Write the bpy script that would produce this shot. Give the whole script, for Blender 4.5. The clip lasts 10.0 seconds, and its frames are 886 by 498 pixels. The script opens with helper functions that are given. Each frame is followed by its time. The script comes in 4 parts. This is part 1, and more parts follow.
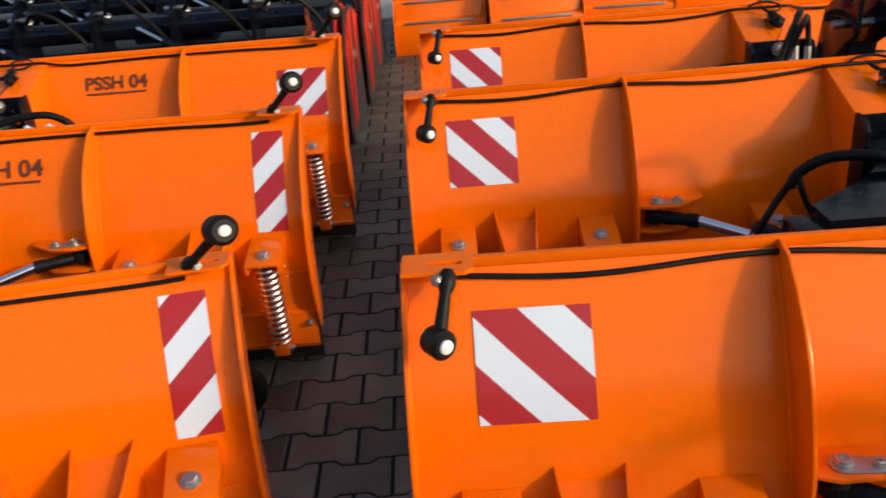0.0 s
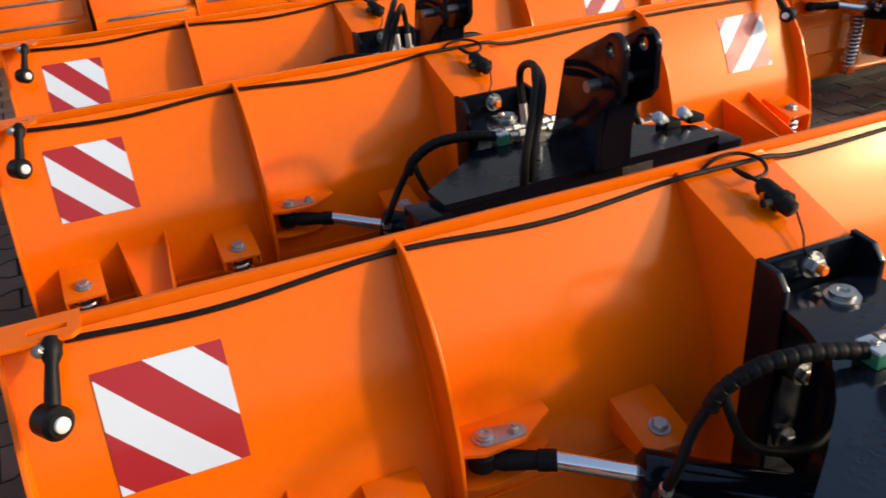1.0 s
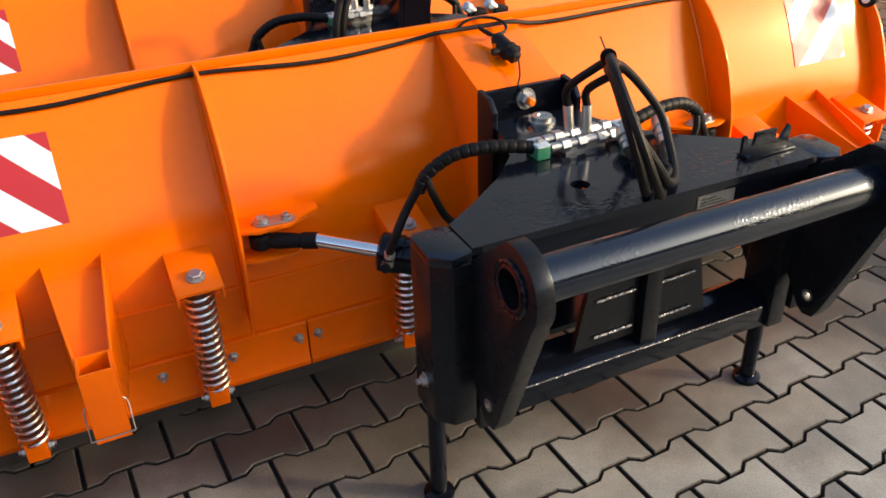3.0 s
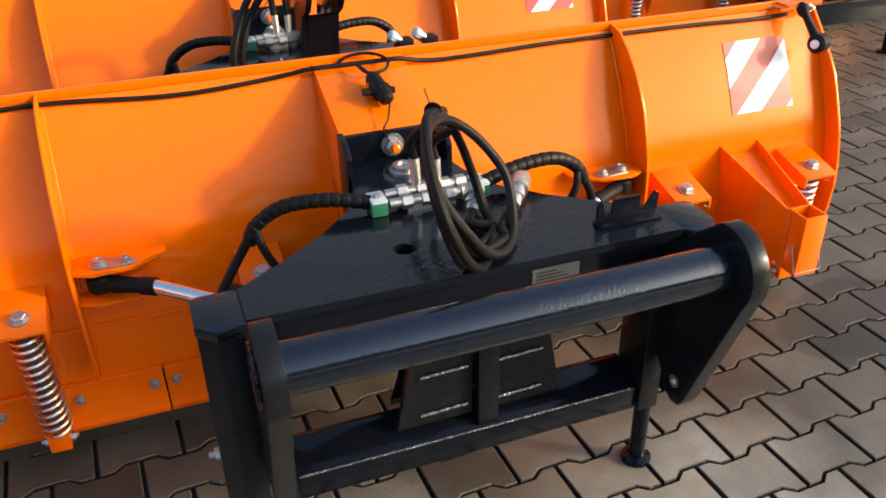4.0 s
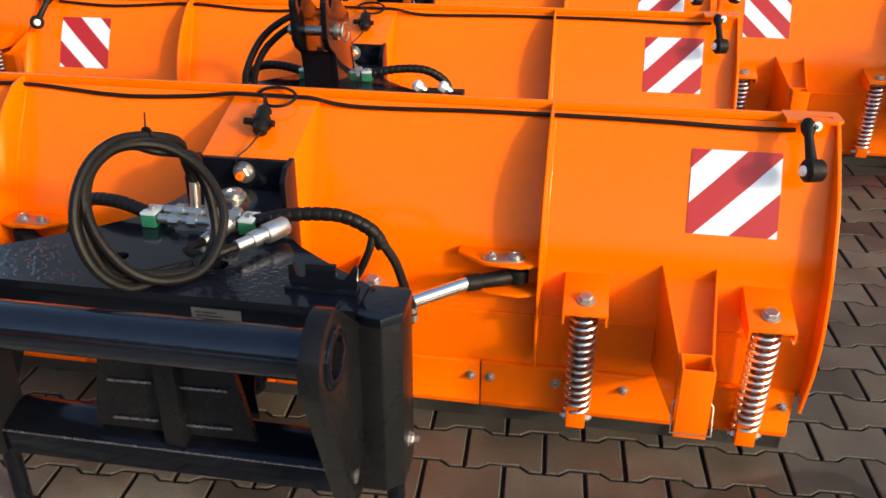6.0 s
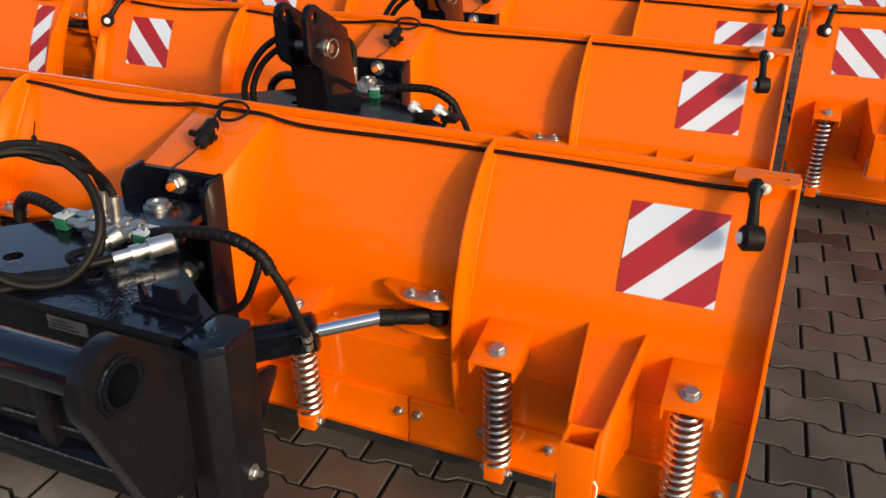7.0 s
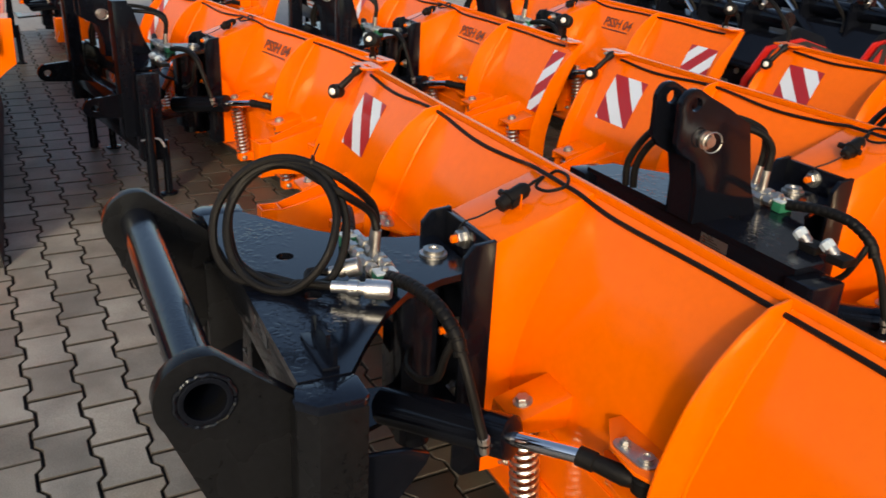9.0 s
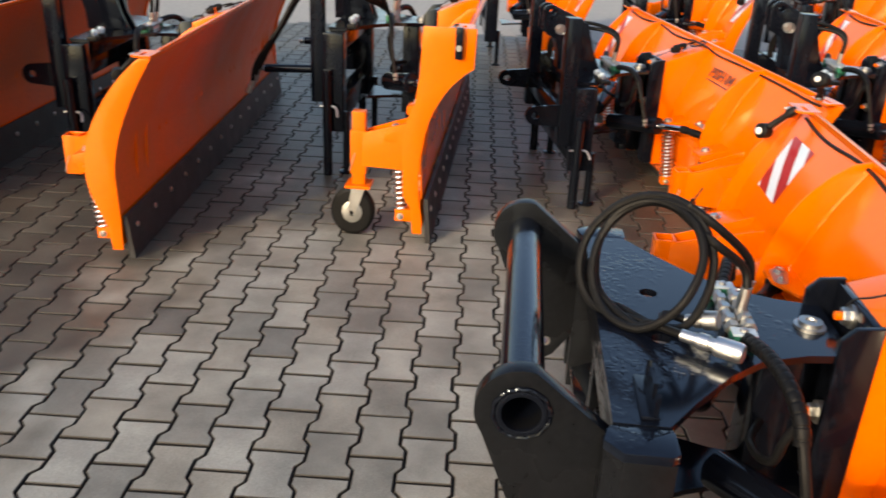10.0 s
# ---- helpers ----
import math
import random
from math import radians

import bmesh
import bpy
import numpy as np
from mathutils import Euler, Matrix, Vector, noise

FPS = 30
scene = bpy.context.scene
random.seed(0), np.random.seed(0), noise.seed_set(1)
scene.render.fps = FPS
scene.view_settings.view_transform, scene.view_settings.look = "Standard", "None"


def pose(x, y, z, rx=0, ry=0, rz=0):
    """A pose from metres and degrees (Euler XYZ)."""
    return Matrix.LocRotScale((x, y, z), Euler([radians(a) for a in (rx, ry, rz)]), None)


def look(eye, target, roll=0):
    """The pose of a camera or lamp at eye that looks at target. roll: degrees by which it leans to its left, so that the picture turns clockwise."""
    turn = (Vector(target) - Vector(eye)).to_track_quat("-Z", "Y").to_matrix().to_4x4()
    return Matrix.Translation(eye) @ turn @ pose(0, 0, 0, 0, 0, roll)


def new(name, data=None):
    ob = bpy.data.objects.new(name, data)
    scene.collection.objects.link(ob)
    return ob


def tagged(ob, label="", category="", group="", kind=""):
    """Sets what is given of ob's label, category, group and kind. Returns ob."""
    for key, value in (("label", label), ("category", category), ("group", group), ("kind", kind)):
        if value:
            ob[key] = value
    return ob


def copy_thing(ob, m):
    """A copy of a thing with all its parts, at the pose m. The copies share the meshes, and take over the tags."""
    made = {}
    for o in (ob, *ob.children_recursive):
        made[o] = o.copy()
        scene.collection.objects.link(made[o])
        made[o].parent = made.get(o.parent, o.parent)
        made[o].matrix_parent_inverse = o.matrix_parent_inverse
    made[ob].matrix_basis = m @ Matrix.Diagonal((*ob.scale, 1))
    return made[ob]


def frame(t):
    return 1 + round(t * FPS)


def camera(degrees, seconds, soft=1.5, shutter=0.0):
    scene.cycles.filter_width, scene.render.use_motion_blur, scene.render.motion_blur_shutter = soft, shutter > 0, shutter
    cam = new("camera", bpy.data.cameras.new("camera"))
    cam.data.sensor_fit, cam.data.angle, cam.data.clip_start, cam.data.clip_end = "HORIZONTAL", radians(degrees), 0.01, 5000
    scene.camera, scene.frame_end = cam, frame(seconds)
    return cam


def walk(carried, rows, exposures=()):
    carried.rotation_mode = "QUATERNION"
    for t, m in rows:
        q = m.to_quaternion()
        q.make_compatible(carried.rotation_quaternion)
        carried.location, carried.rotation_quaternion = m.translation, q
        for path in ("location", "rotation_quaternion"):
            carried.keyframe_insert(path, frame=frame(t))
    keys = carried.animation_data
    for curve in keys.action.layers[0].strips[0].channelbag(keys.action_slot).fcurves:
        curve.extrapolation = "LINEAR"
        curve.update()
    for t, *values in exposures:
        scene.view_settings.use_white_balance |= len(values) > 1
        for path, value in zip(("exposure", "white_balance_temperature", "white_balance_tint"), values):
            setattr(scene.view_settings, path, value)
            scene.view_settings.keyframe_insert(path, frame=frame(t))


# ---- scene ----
cam = camera(55.5, 10.0, soft=1.6, shutter=0.15)
PATH = [
    (0, (-1.209, -1.325, 1.475), (-1.301, 0.485, 0.628), -5.2),
    (0.5, (-1.130, -1.222, 1.48), (-0.820, 0.547, 0.599), -4.6),
    (1, (-1.115, -1.266, 1.506), (-0.458, 0.375, 0.571), -4.1),
    (1.5, (-1.16, -1.394, 1.5), (-0.295, 0.11, 0.507), -3.5),
    (2, (-1.15, -1.603, 1.481), (-0.265, -0.126, 0.463), -1.6),
    (2.2, (-1.125, -1.718, 1.466), (-0.28, -0.217, 0.449), -1.1),
    (3.3, (-0.839, -1.924, 1.431), (-0.145, -0.354, 0.405), -1.7),
    (3.5, (-0.728, -1.917, 1.432), (-0.04, -0.345, 0.403), -1.2),
    (4, (-0.47, -1.927, 1.443), (0.115, -0.301, 0.436), -1.0),
    (4.5, (-0.153, -2.027, 1.449), (0.181, -0.307, 0.482), -0.9),
    (5, (0.108, -2.07, 1.434), (0.275, -0.308, 0.503), -0.7),
    (5.5, (0.43, -2.0, 1.437), (0.4, -0.23, 0.507), -0.0),
    (6, (0.773, -1.993, 1.418), (0.468, -0.223, 0.528), 0.2),
    (6.2, (0.915, -1.982, 1.424), (0.517, -0.236, 0.538), 0.4),
    (7.3, (1.383, -1.63, 1.454), (0.573, -0.022, 0.583), 0.8),
    (7.5, (1.461, -1.561, 1.458), (0.534, -0.013, 0.595), 1.0),
    (8, (1.647, -1.42, 1.491), (0.384, -0.112, 0.657), 1.9),
    (8.5, (1.66, -1.252, 1.468), (0.159, -0.208, 0.657), 2.5),
    (9, (1.586, -1.118, 1.451), (-0.056, -0.296, 0.659), 2.9),
    (9.5, (1.585, -1.040, 1.479), (-0.191, -0.622, 0.677), 2.3),
    (10, (1.604, -0.993, 1.495), (-0.221, -1.136, 0.689), 2.7),
]
STOPS = [(0, 0.0), (1, 0.12), (2, 0.2), (3.5, 0.84), (4.5, 0.85), (5.5, 0.69), (6.2, 0.42), (7.5, -0.12), (8.5, -0.17), (9.5, 0.16), (10, 0.42)]
walk(cam, [(t, look(e, g, r)) for t, e, g, r in PATH], [(t, v, 6550 if t < 3 else 6900 if t < 7 else 6850, 10) for t, v in STOPS])

# ---------------------------------------------------------------- light
world = bpy.data.worlds.new("world")
scene.world = world
world.use_nodes = True
wn = world.node_tree
sky = wn.nodes.new("ShaderNodeTexSky")
sky.sky_type, sky.sun_disc = "NISHITA", False
SUN_EL, SUN_AZ = radians(20.5), radians(122)   # azimuth clockwise from +y
sky.sun_elevation, sky.sun_rotation = SUN_EL, SUN_AZ
sky.air_density, sky.dust_density, sky.ozone_density = 1.0, 2.8, 1.0
wn.links.new(sky.outputs[0], wn.nodes["Background"].inputs[0])
wn.nodes["Background"].inputs[1].default_value = 0.228
sun = new("sun", bpy.data.lights.new("sun", "SUN"))
sun.data.energy, sun.data.angle, sun.data.color = 1.95, radians(3.5), (1.0, 0.82, 0.57)
sun_from = Vector((math.sin(SUN_AZ) * math.cos(SUN_EL), math.cos(SUN_AZ) * math.cos(SUN_EL), math.sin(SUN_EL)))
sun.matrix_world = look(sun_from * 20, (0, 0, 0))
scene.view_settings.exposure = 0.0

# ---------------------------------------------------------------- materials


def material(name, color, rough=0.5, metal=0.0, coat=0.0, coat_rough=0.05, vary=0.12, scale=6.0, bump=0.0, bump_scale=40.0,
             island=0.0):
    """A painted or bare surface: base colour with noise at two scales, varied roughness and fine relief."""
    m = bpy.data.materials.new(name)
    m.use_nodes = True
    nt = m.node_tree
    n, l = nt.nodes, nt.links
    b = n["Principled BSDF"]
    b.inputs["Metallic"].default_value = metal
    b.inputs["Coat Weight"].default_value = coat
    b.inputs["Coat Roughness"].default_value = coat_rough
    tc = n.new("ShaderNodeTexCoord")
    big, fine = n.new("ShaderNodeTexNoise"), n.new("ShaderNodeTexNoise")
    big.inputs["Scale"].default_value, big.inputs["Detail"].default_value = scale, 4
    fine.inputs["Scale"].default_value, fine.inputs["Detail"].default_value = scale * 13, 3
    mix = n.new("ShaderNodeMath")
    mix.operation = "ADD"
    for k, t in enumerate((big, fine)):
        l.new(tc.outputs["Object"], t.inputs["Vector"])
        l.new(t.outputs["Fac"], mix.inputs[k])
    ramp = n.new("ShaderNodeMapRange")
    ramp.inputs["From Min"].default_value, ramp.inputs["From Max"].default_value = 0.6, 1.4
    ramp.inputs["To Min"].default_value, ramp.inputs["To Max"].default_value = 1 - vary, 1 + vary
    l.new(mix.outputs[0], ramp.inputs["Value"])
    value = ramp.outputs[0]
    if island:
        info = n.new("ShaderNodeObjectInfo")
        rr = n.new("ShaderNodeMapRange")
        rr.inputs["To Min"].default_value, rr.inputs["To Max"].default_value = 1 - island, 1 + island
        l.new(info.outputs["Random"], rr.inputs["Value"])
        mul = n.new("ShaderNodeMath")
        mul.operation = "MULTIPLY"
        l.new(value, mul.inputs[0])
        l.new(rr.outputs[0], mul.inputs[1])
        value = mul.outputs[0]
    tint = n.new("ShaderNodeVectorMath")
    tint.operation = "SCALE"
    tint.inputs[0].default_value = color
    l.new(value, tint.inputs["Scale"])
    l.new(tint.outputs[0], b.inputs["Base Color"])
    ro = n.new("ShaderNodeMapRange")
    ro.inputs["From Min"].default_value, ro.inputs["From Max"].default_value = 0.3, 0.7
    ro.inputs["To Min"].default_value, ro.inputs["To Max"].default_value = rough * 0.8, min(1, rough * 1.2)
    l.new(big.outputs["Fac"], ro.inputs["Value"])
    l.new(ro.outputs[0], b.inputs["Roughness"])
    if bump:
        bn, bp = n.new("ShaderNodeTexNoise"), n.new("ShaderNodeBump")
        bn.inputs["Scale"].default_value, bn.inputs["Detail"].default_value = bump_scale, 3
        l.new(tc.outputs["Object"], bn.inputs["Vector"])
        bp.inputs["Strength"].default_value, bp.inputs["Distance"].default_value = bump, 0.01
        l.new(bn.outputs["Fac"], bp.inputs["Height"])
        l.new(bp.outputs[0], b.inputs["Normal"])
    return m


ORANGE = material("orange_paint", (0.86, 0.143, 0.001), 0.165, 0, 0.0, 0.05, 0.05, 3, 0.02, 7)
ORANGE.node_tree.nodes["Principled BSDF"].inputs["Specular IOR Level"].default_value = 0.52
ORANGE.node_tree.nodes["Principled BSDF"].inputs["Specular Tint"].default_value = (1.0, 0.74, 0.46, 1)
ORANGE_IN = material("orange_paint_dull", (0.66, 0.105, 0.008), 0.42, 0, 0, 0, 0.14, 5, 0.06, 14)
BLACK = material("black_paint", (0.004, 0.0050, 0.0085), 0.13, 0, 0.0, 0.05, 0.25, 5, 0.02, 40)
SATIN = material("dusty_black_paint", (0.0075, 0.0080, 0.0095), 0.27, 0, 0, 0, 0.35, 6, 0.05, 50)
# glints on the black-painted beads are put into this lighter metal tone
WELD = material("weld_bead", (0.22, 0.22, 0.23), 0.26, 0.85, 0, 0, 0.5, 60, 0.4, 130)
SPRING = material("spring_steel", (0.70, 0.70, 0.70), 0.30, 1, 0, 0, 0.15, 20)
RUBBER = material("rubber", (0.0055, 0.0055, 0.006), 0.50, 0, 0, 0, 0.3, 12, 0.12, 120)
EDGE = material("worn_black_edge", (0.020, 0.020, 0.022), 0.6, 0, 0, 0, 0.4, 7, 0.2, 50)
ZINC = material("zinc", (0.46, 0.46, 0.45), 0.43, 1, 0, 0, 0.18, 30, 0.1, 160)
BRIGHT = material("bright_zinc", (0.74, 0.74, 0.73), 0.36, 1, 0, 0, 0.12, 30, 0.1, 160)
CHROME = material("chrome", (0.80, 0.80, 0.82), 0.09, 1, 0, 0, 0.04, 12)
RUST = material("rusty_rod", (0.20, 0.060, 0.025), 0.6, 0.2, 0, 0, 0.4, 25, 0.2, 120)
GREEN = material("green_cap", (0.02, 0.16, 0.09), 0.4, 0, 0, 0, 0.15, 20)
LENS = material("white_lens", (0.82, 0.82, 0.80), 0.15, 0, 0.6, 0.03, 0.05, 30)
RED = material("red_paint", (0.50, 0.015, 0.012), 0.35, 0, 0.4, 0.1, 0.12, 6, 0.05, 20)
BLUE_CAP = material("pale_blue_plastic", (0.45, 0.54, 0.61), 0.35, 0, 0.2, 0.1, 0.08, 30)
PRINT = material("faded_dark_print", (0.11, 0.026, 0.009), 0.45, 0, 0, 0, 0.25, 20)
INK = material("black_ink", (0.015, 0.012, 0.010), 0.45, 0, 0, 0, 0.2, 20)
YELLOW = material("yellow_label", (0.75, 0.55, 0.03), 0.45, 0, 0, 0, 0.1, 20)
PALE = material("pale_label", (0.22, 0.23, 0.24), 0.30, 0.8, 0, 0, 0.15, 30)
ARRIS = material("dirty_paver_edge", (0.070, 0.064, 0.056), 0.9, 0, 0, 0, 0.3, 9, 0.4, 160)
SAND = material("joint_sand", (0.016, 0.014, 0.012), 0.95, 0, 0, 0, 0.35, 8, 0.5, 120)


def wet_plate(name="wet_black_paint", fine=1.0, relief=0.38):
    """Black paint with beads of rain water on it, denser in patches."""
    m = material(name, (0.004, 0.0055, 0.0105), 0.13, 0, 0.0, 0.04, 0.25, 5)
    nt = m.node_tree
    n, l = nt.nodes, nt.links
    tc = n.new("ShaderNodeTexCoord")
    warp, add = n.new("ShaderNodeTexNoise"), n.new("ShaderNodeMixRGB")
    warp.inputs["Scale"].default_value = 22
    l.new(tc.outputs["Object"], warp.inputs["Vector"])
    add.inputs[0].default_value = 0.035
    l.new(tc.outputs["Object"], add.inputs[1])
    l.new(warp.outputs["Color"], add.inputs[2])
    cover = n.new("ShaderNodeTexNoise")
    cover.inputs["Scale"].default_value, cover.inputs["Detail"].default_value = 5, 2
    l.new(tc.outputs["Object"], cover.inputs["Vector"])
    total = None
    for scale, lo, hi in ((42, 0.50, 0.57), (75, 0.54, 0.62)):
        vo, mp, st, mu = n.new("ShaderNodeTexVoronoi"), n.new("ShaderNodeMapRange"), n.new("ShaderNodeMapRange"), n.new("ShaderNodeMath")
        vo.inputs["Scale"].default_value = scale * fine
        l.new(add.outputs[0], vo.inputs["Vector"])
        mp.interpolation_type = "SMOOTHSTEP"
        mp.inputs["From Min"].default_value, mp.inputs["From Max"].default_value = 0.46, 0.26
        l.new(vo.outputs["Distance"], mp.inputs["Value"])
        st.inputs["From Min"].default_value, st.inputs["From Max"].default_value = lo, hi
        l.new(cover.outputs["Fac"], st.inputs["Value"])
        mu.operation = "MULTIPLY"
        l.new(mp.outputs[0], mu.inputs[0])
        l.new(st.outputs[0], mu.inputs[1])
        if total:
            ma = n.new("ShaderNodeMath")
            ma.operation = "MAXIMUM"
            l.new(total, ma.inputs[0])
            l.new(mu.outputs[0], ma.inputs[1])
            total = ma.outputs[0]
        else:
            total = mu.outputs[0]
    bp = n.new("ShaderNodeBump")
    bp.inputs["Strength"].default_value, bp.inputs["Distance"].default_value = relief, 0.0010
    l.new(total, bp.inputs["Height"])
    l.new(bp.outputs[0], n["Principled BSDF"].inputs["Normal"])
    return m


RUBBER.node_tree.nodes["Principled BSDF"].inputs["Specular IOR Level"].default_value = 0.17
WET = wet_plate()
WET_BAR = wet_plate("wet_black_bar", 2.2, 0.16)
for m_, level in ((BLACK, 0.27), (SATIN, 0.22), (WET, 0.48), (WET_BAR, 0.68)):
    m_.node_tree.nodes["Principled BSDF"].inputs["Specular IOR Level"].default_value = level
    m_.node_tree.nodes["Principled BSDF"].inputs["Specular Tint"].default_value = (0.70, 0.84, 1.0, 1)


def stripe_material(name):
    """Red and white diagonal bands, laid out on the foil's own coordinates."""
    m = material(name, (1, 1, 1), 0.40, 0, 0.25, 0.06, 0.03, 20)
    nt = m.node_tree
    n, l = nt.nodes, nt.links
    uv, sp = n.new("ShaderNodeUVMap"), n.new("ShaderNodeSeparateXYZ")
    uv.uv_map = "foil"
    l.new(uv.outputs[0], sp.inputs[0])
    a = n.new("ShaderNodeMath")
    a.operation = "SUBTRACT"
    l.new(sp.outputs[0], a.inputs[0])
    l.new(sp.outputs[1], a.inputs[1])
    sh = n.new("ShaderNodeMath")
    sh.operation, sh.inputs[1].default_value = "ADD", 5 * 0.83 + 0.05
    l.new(a.outputs[0], sh.inputs[0])
    di = n.new("ShaderNodeMath")
    di.operation, di.inputs[1].default_value = "DIVIDE", 0.83
    l.new(sh.outputs[0], di.inputs[0])
    fr, le = n.new("ShaderNodeMath"), n.new("ShaderNodeMath")
    fr.operation, le.operation, le.inputs[1].default_value = "FRACT", "LESS_THAN", 0.52
    l.new(di.outputs[0], fr.inputs[0])
    l.new(fr.outputs[0], le.inputs[0])
    mx = n.new("ShaderNodeMix")
    mx.data_type = "RGBA"
    mx.inputs[6].default_value, mx.inputs[7].default_value = (0.63, 0.73, 0.85, 1), (0.36, 0.010, 0.013, 1)
    l.new(le.outputs[0], mx.inputs[0])
    l.new(mx.outputs[2], n["Principled BSDF"].inputs["Base Color"])
    return m


STRIPES = stripe_material("warning_stripes")


def paver_material(name, per_island):
    """Concrete block: warm grey, each block of its own tone, with damp stains, the ploughs' shade painted in, and fine
    grit.
    """
    m = bpy.data.materials.new(name)
    m.use_nodes = True
    nt = m.node_tree
    n, l = nt.nodes, nt.links
    b = n["Principled BSDF"]
    geo = n.new("ShaderNodeNewGeometry")
    if per_island:
        rnd = geo.outputs["Random Per Island"]
    else:
        rnd = n.new("ShaderNodeObjectInfo").outputs["Random"]
    ramp = n.new("ShaderNodeValToRGB")
    ramp.color_ramp.elements[0].color = (0.192, 0.194, 0.174, 1)
    ramp.color_ramp.elements[1].color = (0.276, 0.277, 0.252, 1)
    dark = ramp.color_ramp.elements.new(0.07)
    dark.color = (0.166, 0.170, 0.158, 1)
    ramp.color_ramp.elements[0].color = (0.10, 0.098, 0.092, 1)
    brown = ramp.color_ramp.elements.new(0.45)
    brown.color = (0.238, 0.229, 0.199, 1)
    pale = ramp.color_ramp.elements.new(0.72)
    pale.color = (0.240, 0.245, 0.230, 1)
    l.new(rnd, ramp.inputs[0])
    grit, stain, damp = (n.new("ShaderNodeTexNoise") for _ in range(3))
    for t, s, d in ((grit, 260, 2), (stain, 5, 5), (damp, 1.3, 4)):
        t.inputs["Scale"].default_value, t.inputs["Detail"].default_value = s, d
        l.new(geo.outputs["Position"], t.inputs["Vector"])
    def span(src, a, c, lo, hi):
        r = n.new("ShaderNodeMapRange")
        for k, v in zip(("From Min", "From Max", "To Min", "To Max"), (a, c, lo, hi)):
            r.inputs[k].default_value = v
        l.new(src, r.inputs["Value"])
        return r.outputs[0]
    # dry aisle; round it damp plus the ploughs' painted shade; one damp drip spot
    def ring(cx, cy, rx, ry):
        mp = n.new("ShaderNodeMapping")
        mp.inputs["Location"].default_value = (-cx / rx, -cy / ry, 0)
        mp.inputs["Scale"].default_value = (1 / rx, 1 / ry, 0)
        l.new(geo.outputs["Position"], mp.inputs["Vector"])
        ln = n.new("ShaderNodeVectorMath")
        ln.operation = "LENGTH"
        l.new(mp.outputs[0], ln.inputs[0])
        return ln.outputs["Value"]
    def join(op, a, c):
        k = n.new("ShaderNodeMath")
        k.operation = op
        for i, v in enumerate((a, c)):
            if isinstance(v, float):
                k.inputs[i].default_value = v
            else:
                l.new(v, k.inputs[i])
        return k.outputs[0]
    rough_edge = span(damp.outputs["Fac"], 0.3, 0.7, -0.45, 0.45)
    field_damp_shade = span(join("ADD", ring(-0.40, -1.54, 2.8, 0.88), rough_edge), 0.70, 1.20, 0.0, 0.82)
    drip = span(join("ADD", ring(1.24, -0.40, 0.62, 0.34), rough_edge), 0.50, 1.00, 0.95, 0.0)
    wet = join("MAXIMUM", field_damp_shade, drip)
    # 0.152 is deeper than damp alone: it holds the ploughs' shade
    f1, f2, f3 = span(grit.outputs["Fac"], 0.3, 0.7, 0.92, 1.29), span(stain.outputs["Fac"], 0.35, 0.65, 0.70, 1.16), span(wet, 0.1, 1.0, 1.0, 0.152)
    mul = f1
    for f in (f2, f3):
        k = n.new("ShaderNodeMath")
        k.operation = "MULTIPLY"
        l.new(mul, k.inputs[0])
        l.new(f, k.inputs[1])
        mul = k.outputs[0]
    sc = n.new("ShaderNodeVectorMath")
    sc.operation = "SCALE"
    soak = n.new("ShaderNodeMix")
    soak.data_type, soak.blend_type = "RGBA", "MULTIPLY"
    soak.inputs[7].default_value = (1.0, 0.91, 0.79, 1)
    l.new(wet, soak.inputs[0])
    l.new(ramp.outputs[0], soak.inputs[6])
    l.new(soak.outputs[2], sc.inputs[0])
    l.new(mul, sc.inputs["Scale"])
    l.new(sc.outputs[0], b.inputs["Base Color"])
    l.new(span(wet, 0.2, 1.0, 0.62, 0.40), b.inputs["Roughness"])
    bp = n.new("ShaderNodeBump")
    bp.inputs["Strength"].default_value, bp.inputs["Distance"].default_value = 0.35, 0.003
    l.new(grit.outputs["Fac"], bp.inputs["Height"])
    l.new(bp.outputs[0], b.inputs["Normal"])
    return m


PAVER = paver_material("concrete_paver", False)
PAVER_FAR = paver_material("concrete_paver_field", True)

# ---------------------------------------------------------------- mesh tools
MESHES = {}


def finish(bm, mat, bevel=0.0, name="mesh"):
    if bevel:
        bm.normal_update()
        edges = [e for e in bm.edges if len(e.link_faces) == 2 and e.calc_face_angle(0) > 0.6]
        bmesh.ops.bevel(bm, geom=edges, offset=bevel, segments=2, profile=0.6, affect="EDGES", clamp_overlap=True)
    bm.normal_update()
    me = bpy.data.meshes.new(name)
    bm.to_mesh(me)
    bm.free()
    for p in me.polygons:
        p.use_smooth = True
    me.set_sharp_from_angle(angle=radians(32))
    if mat:
        me.materials.append(mat)
    return me


def part(name, bm, mat, parent, label="", m=None, bevel=0.0):
    """Links a bmesh, or a ready mesh, as ONE mesh object under a thing or a part."""
    me = bm if isinstance(bm, bpy.types.Mesh) else finish(bm, mat, bevel, name)
    ob = new(name, me)
    ob.parent = parent
    if m is not None:
        ob.matrix_local = m
    return tagged(ob, label)


def cached(key, build, mat, bevel=0.0):
    if key not in MESHES:
        bm = bmesh.new()
        build(bm)
        MESHES[key] = finish(bm, mat, bevel, key)
    return MESHES[key]


def made(build, *a, **k):
    bm = bmesh.new()
    build(bm, *a, **k)
    return bm


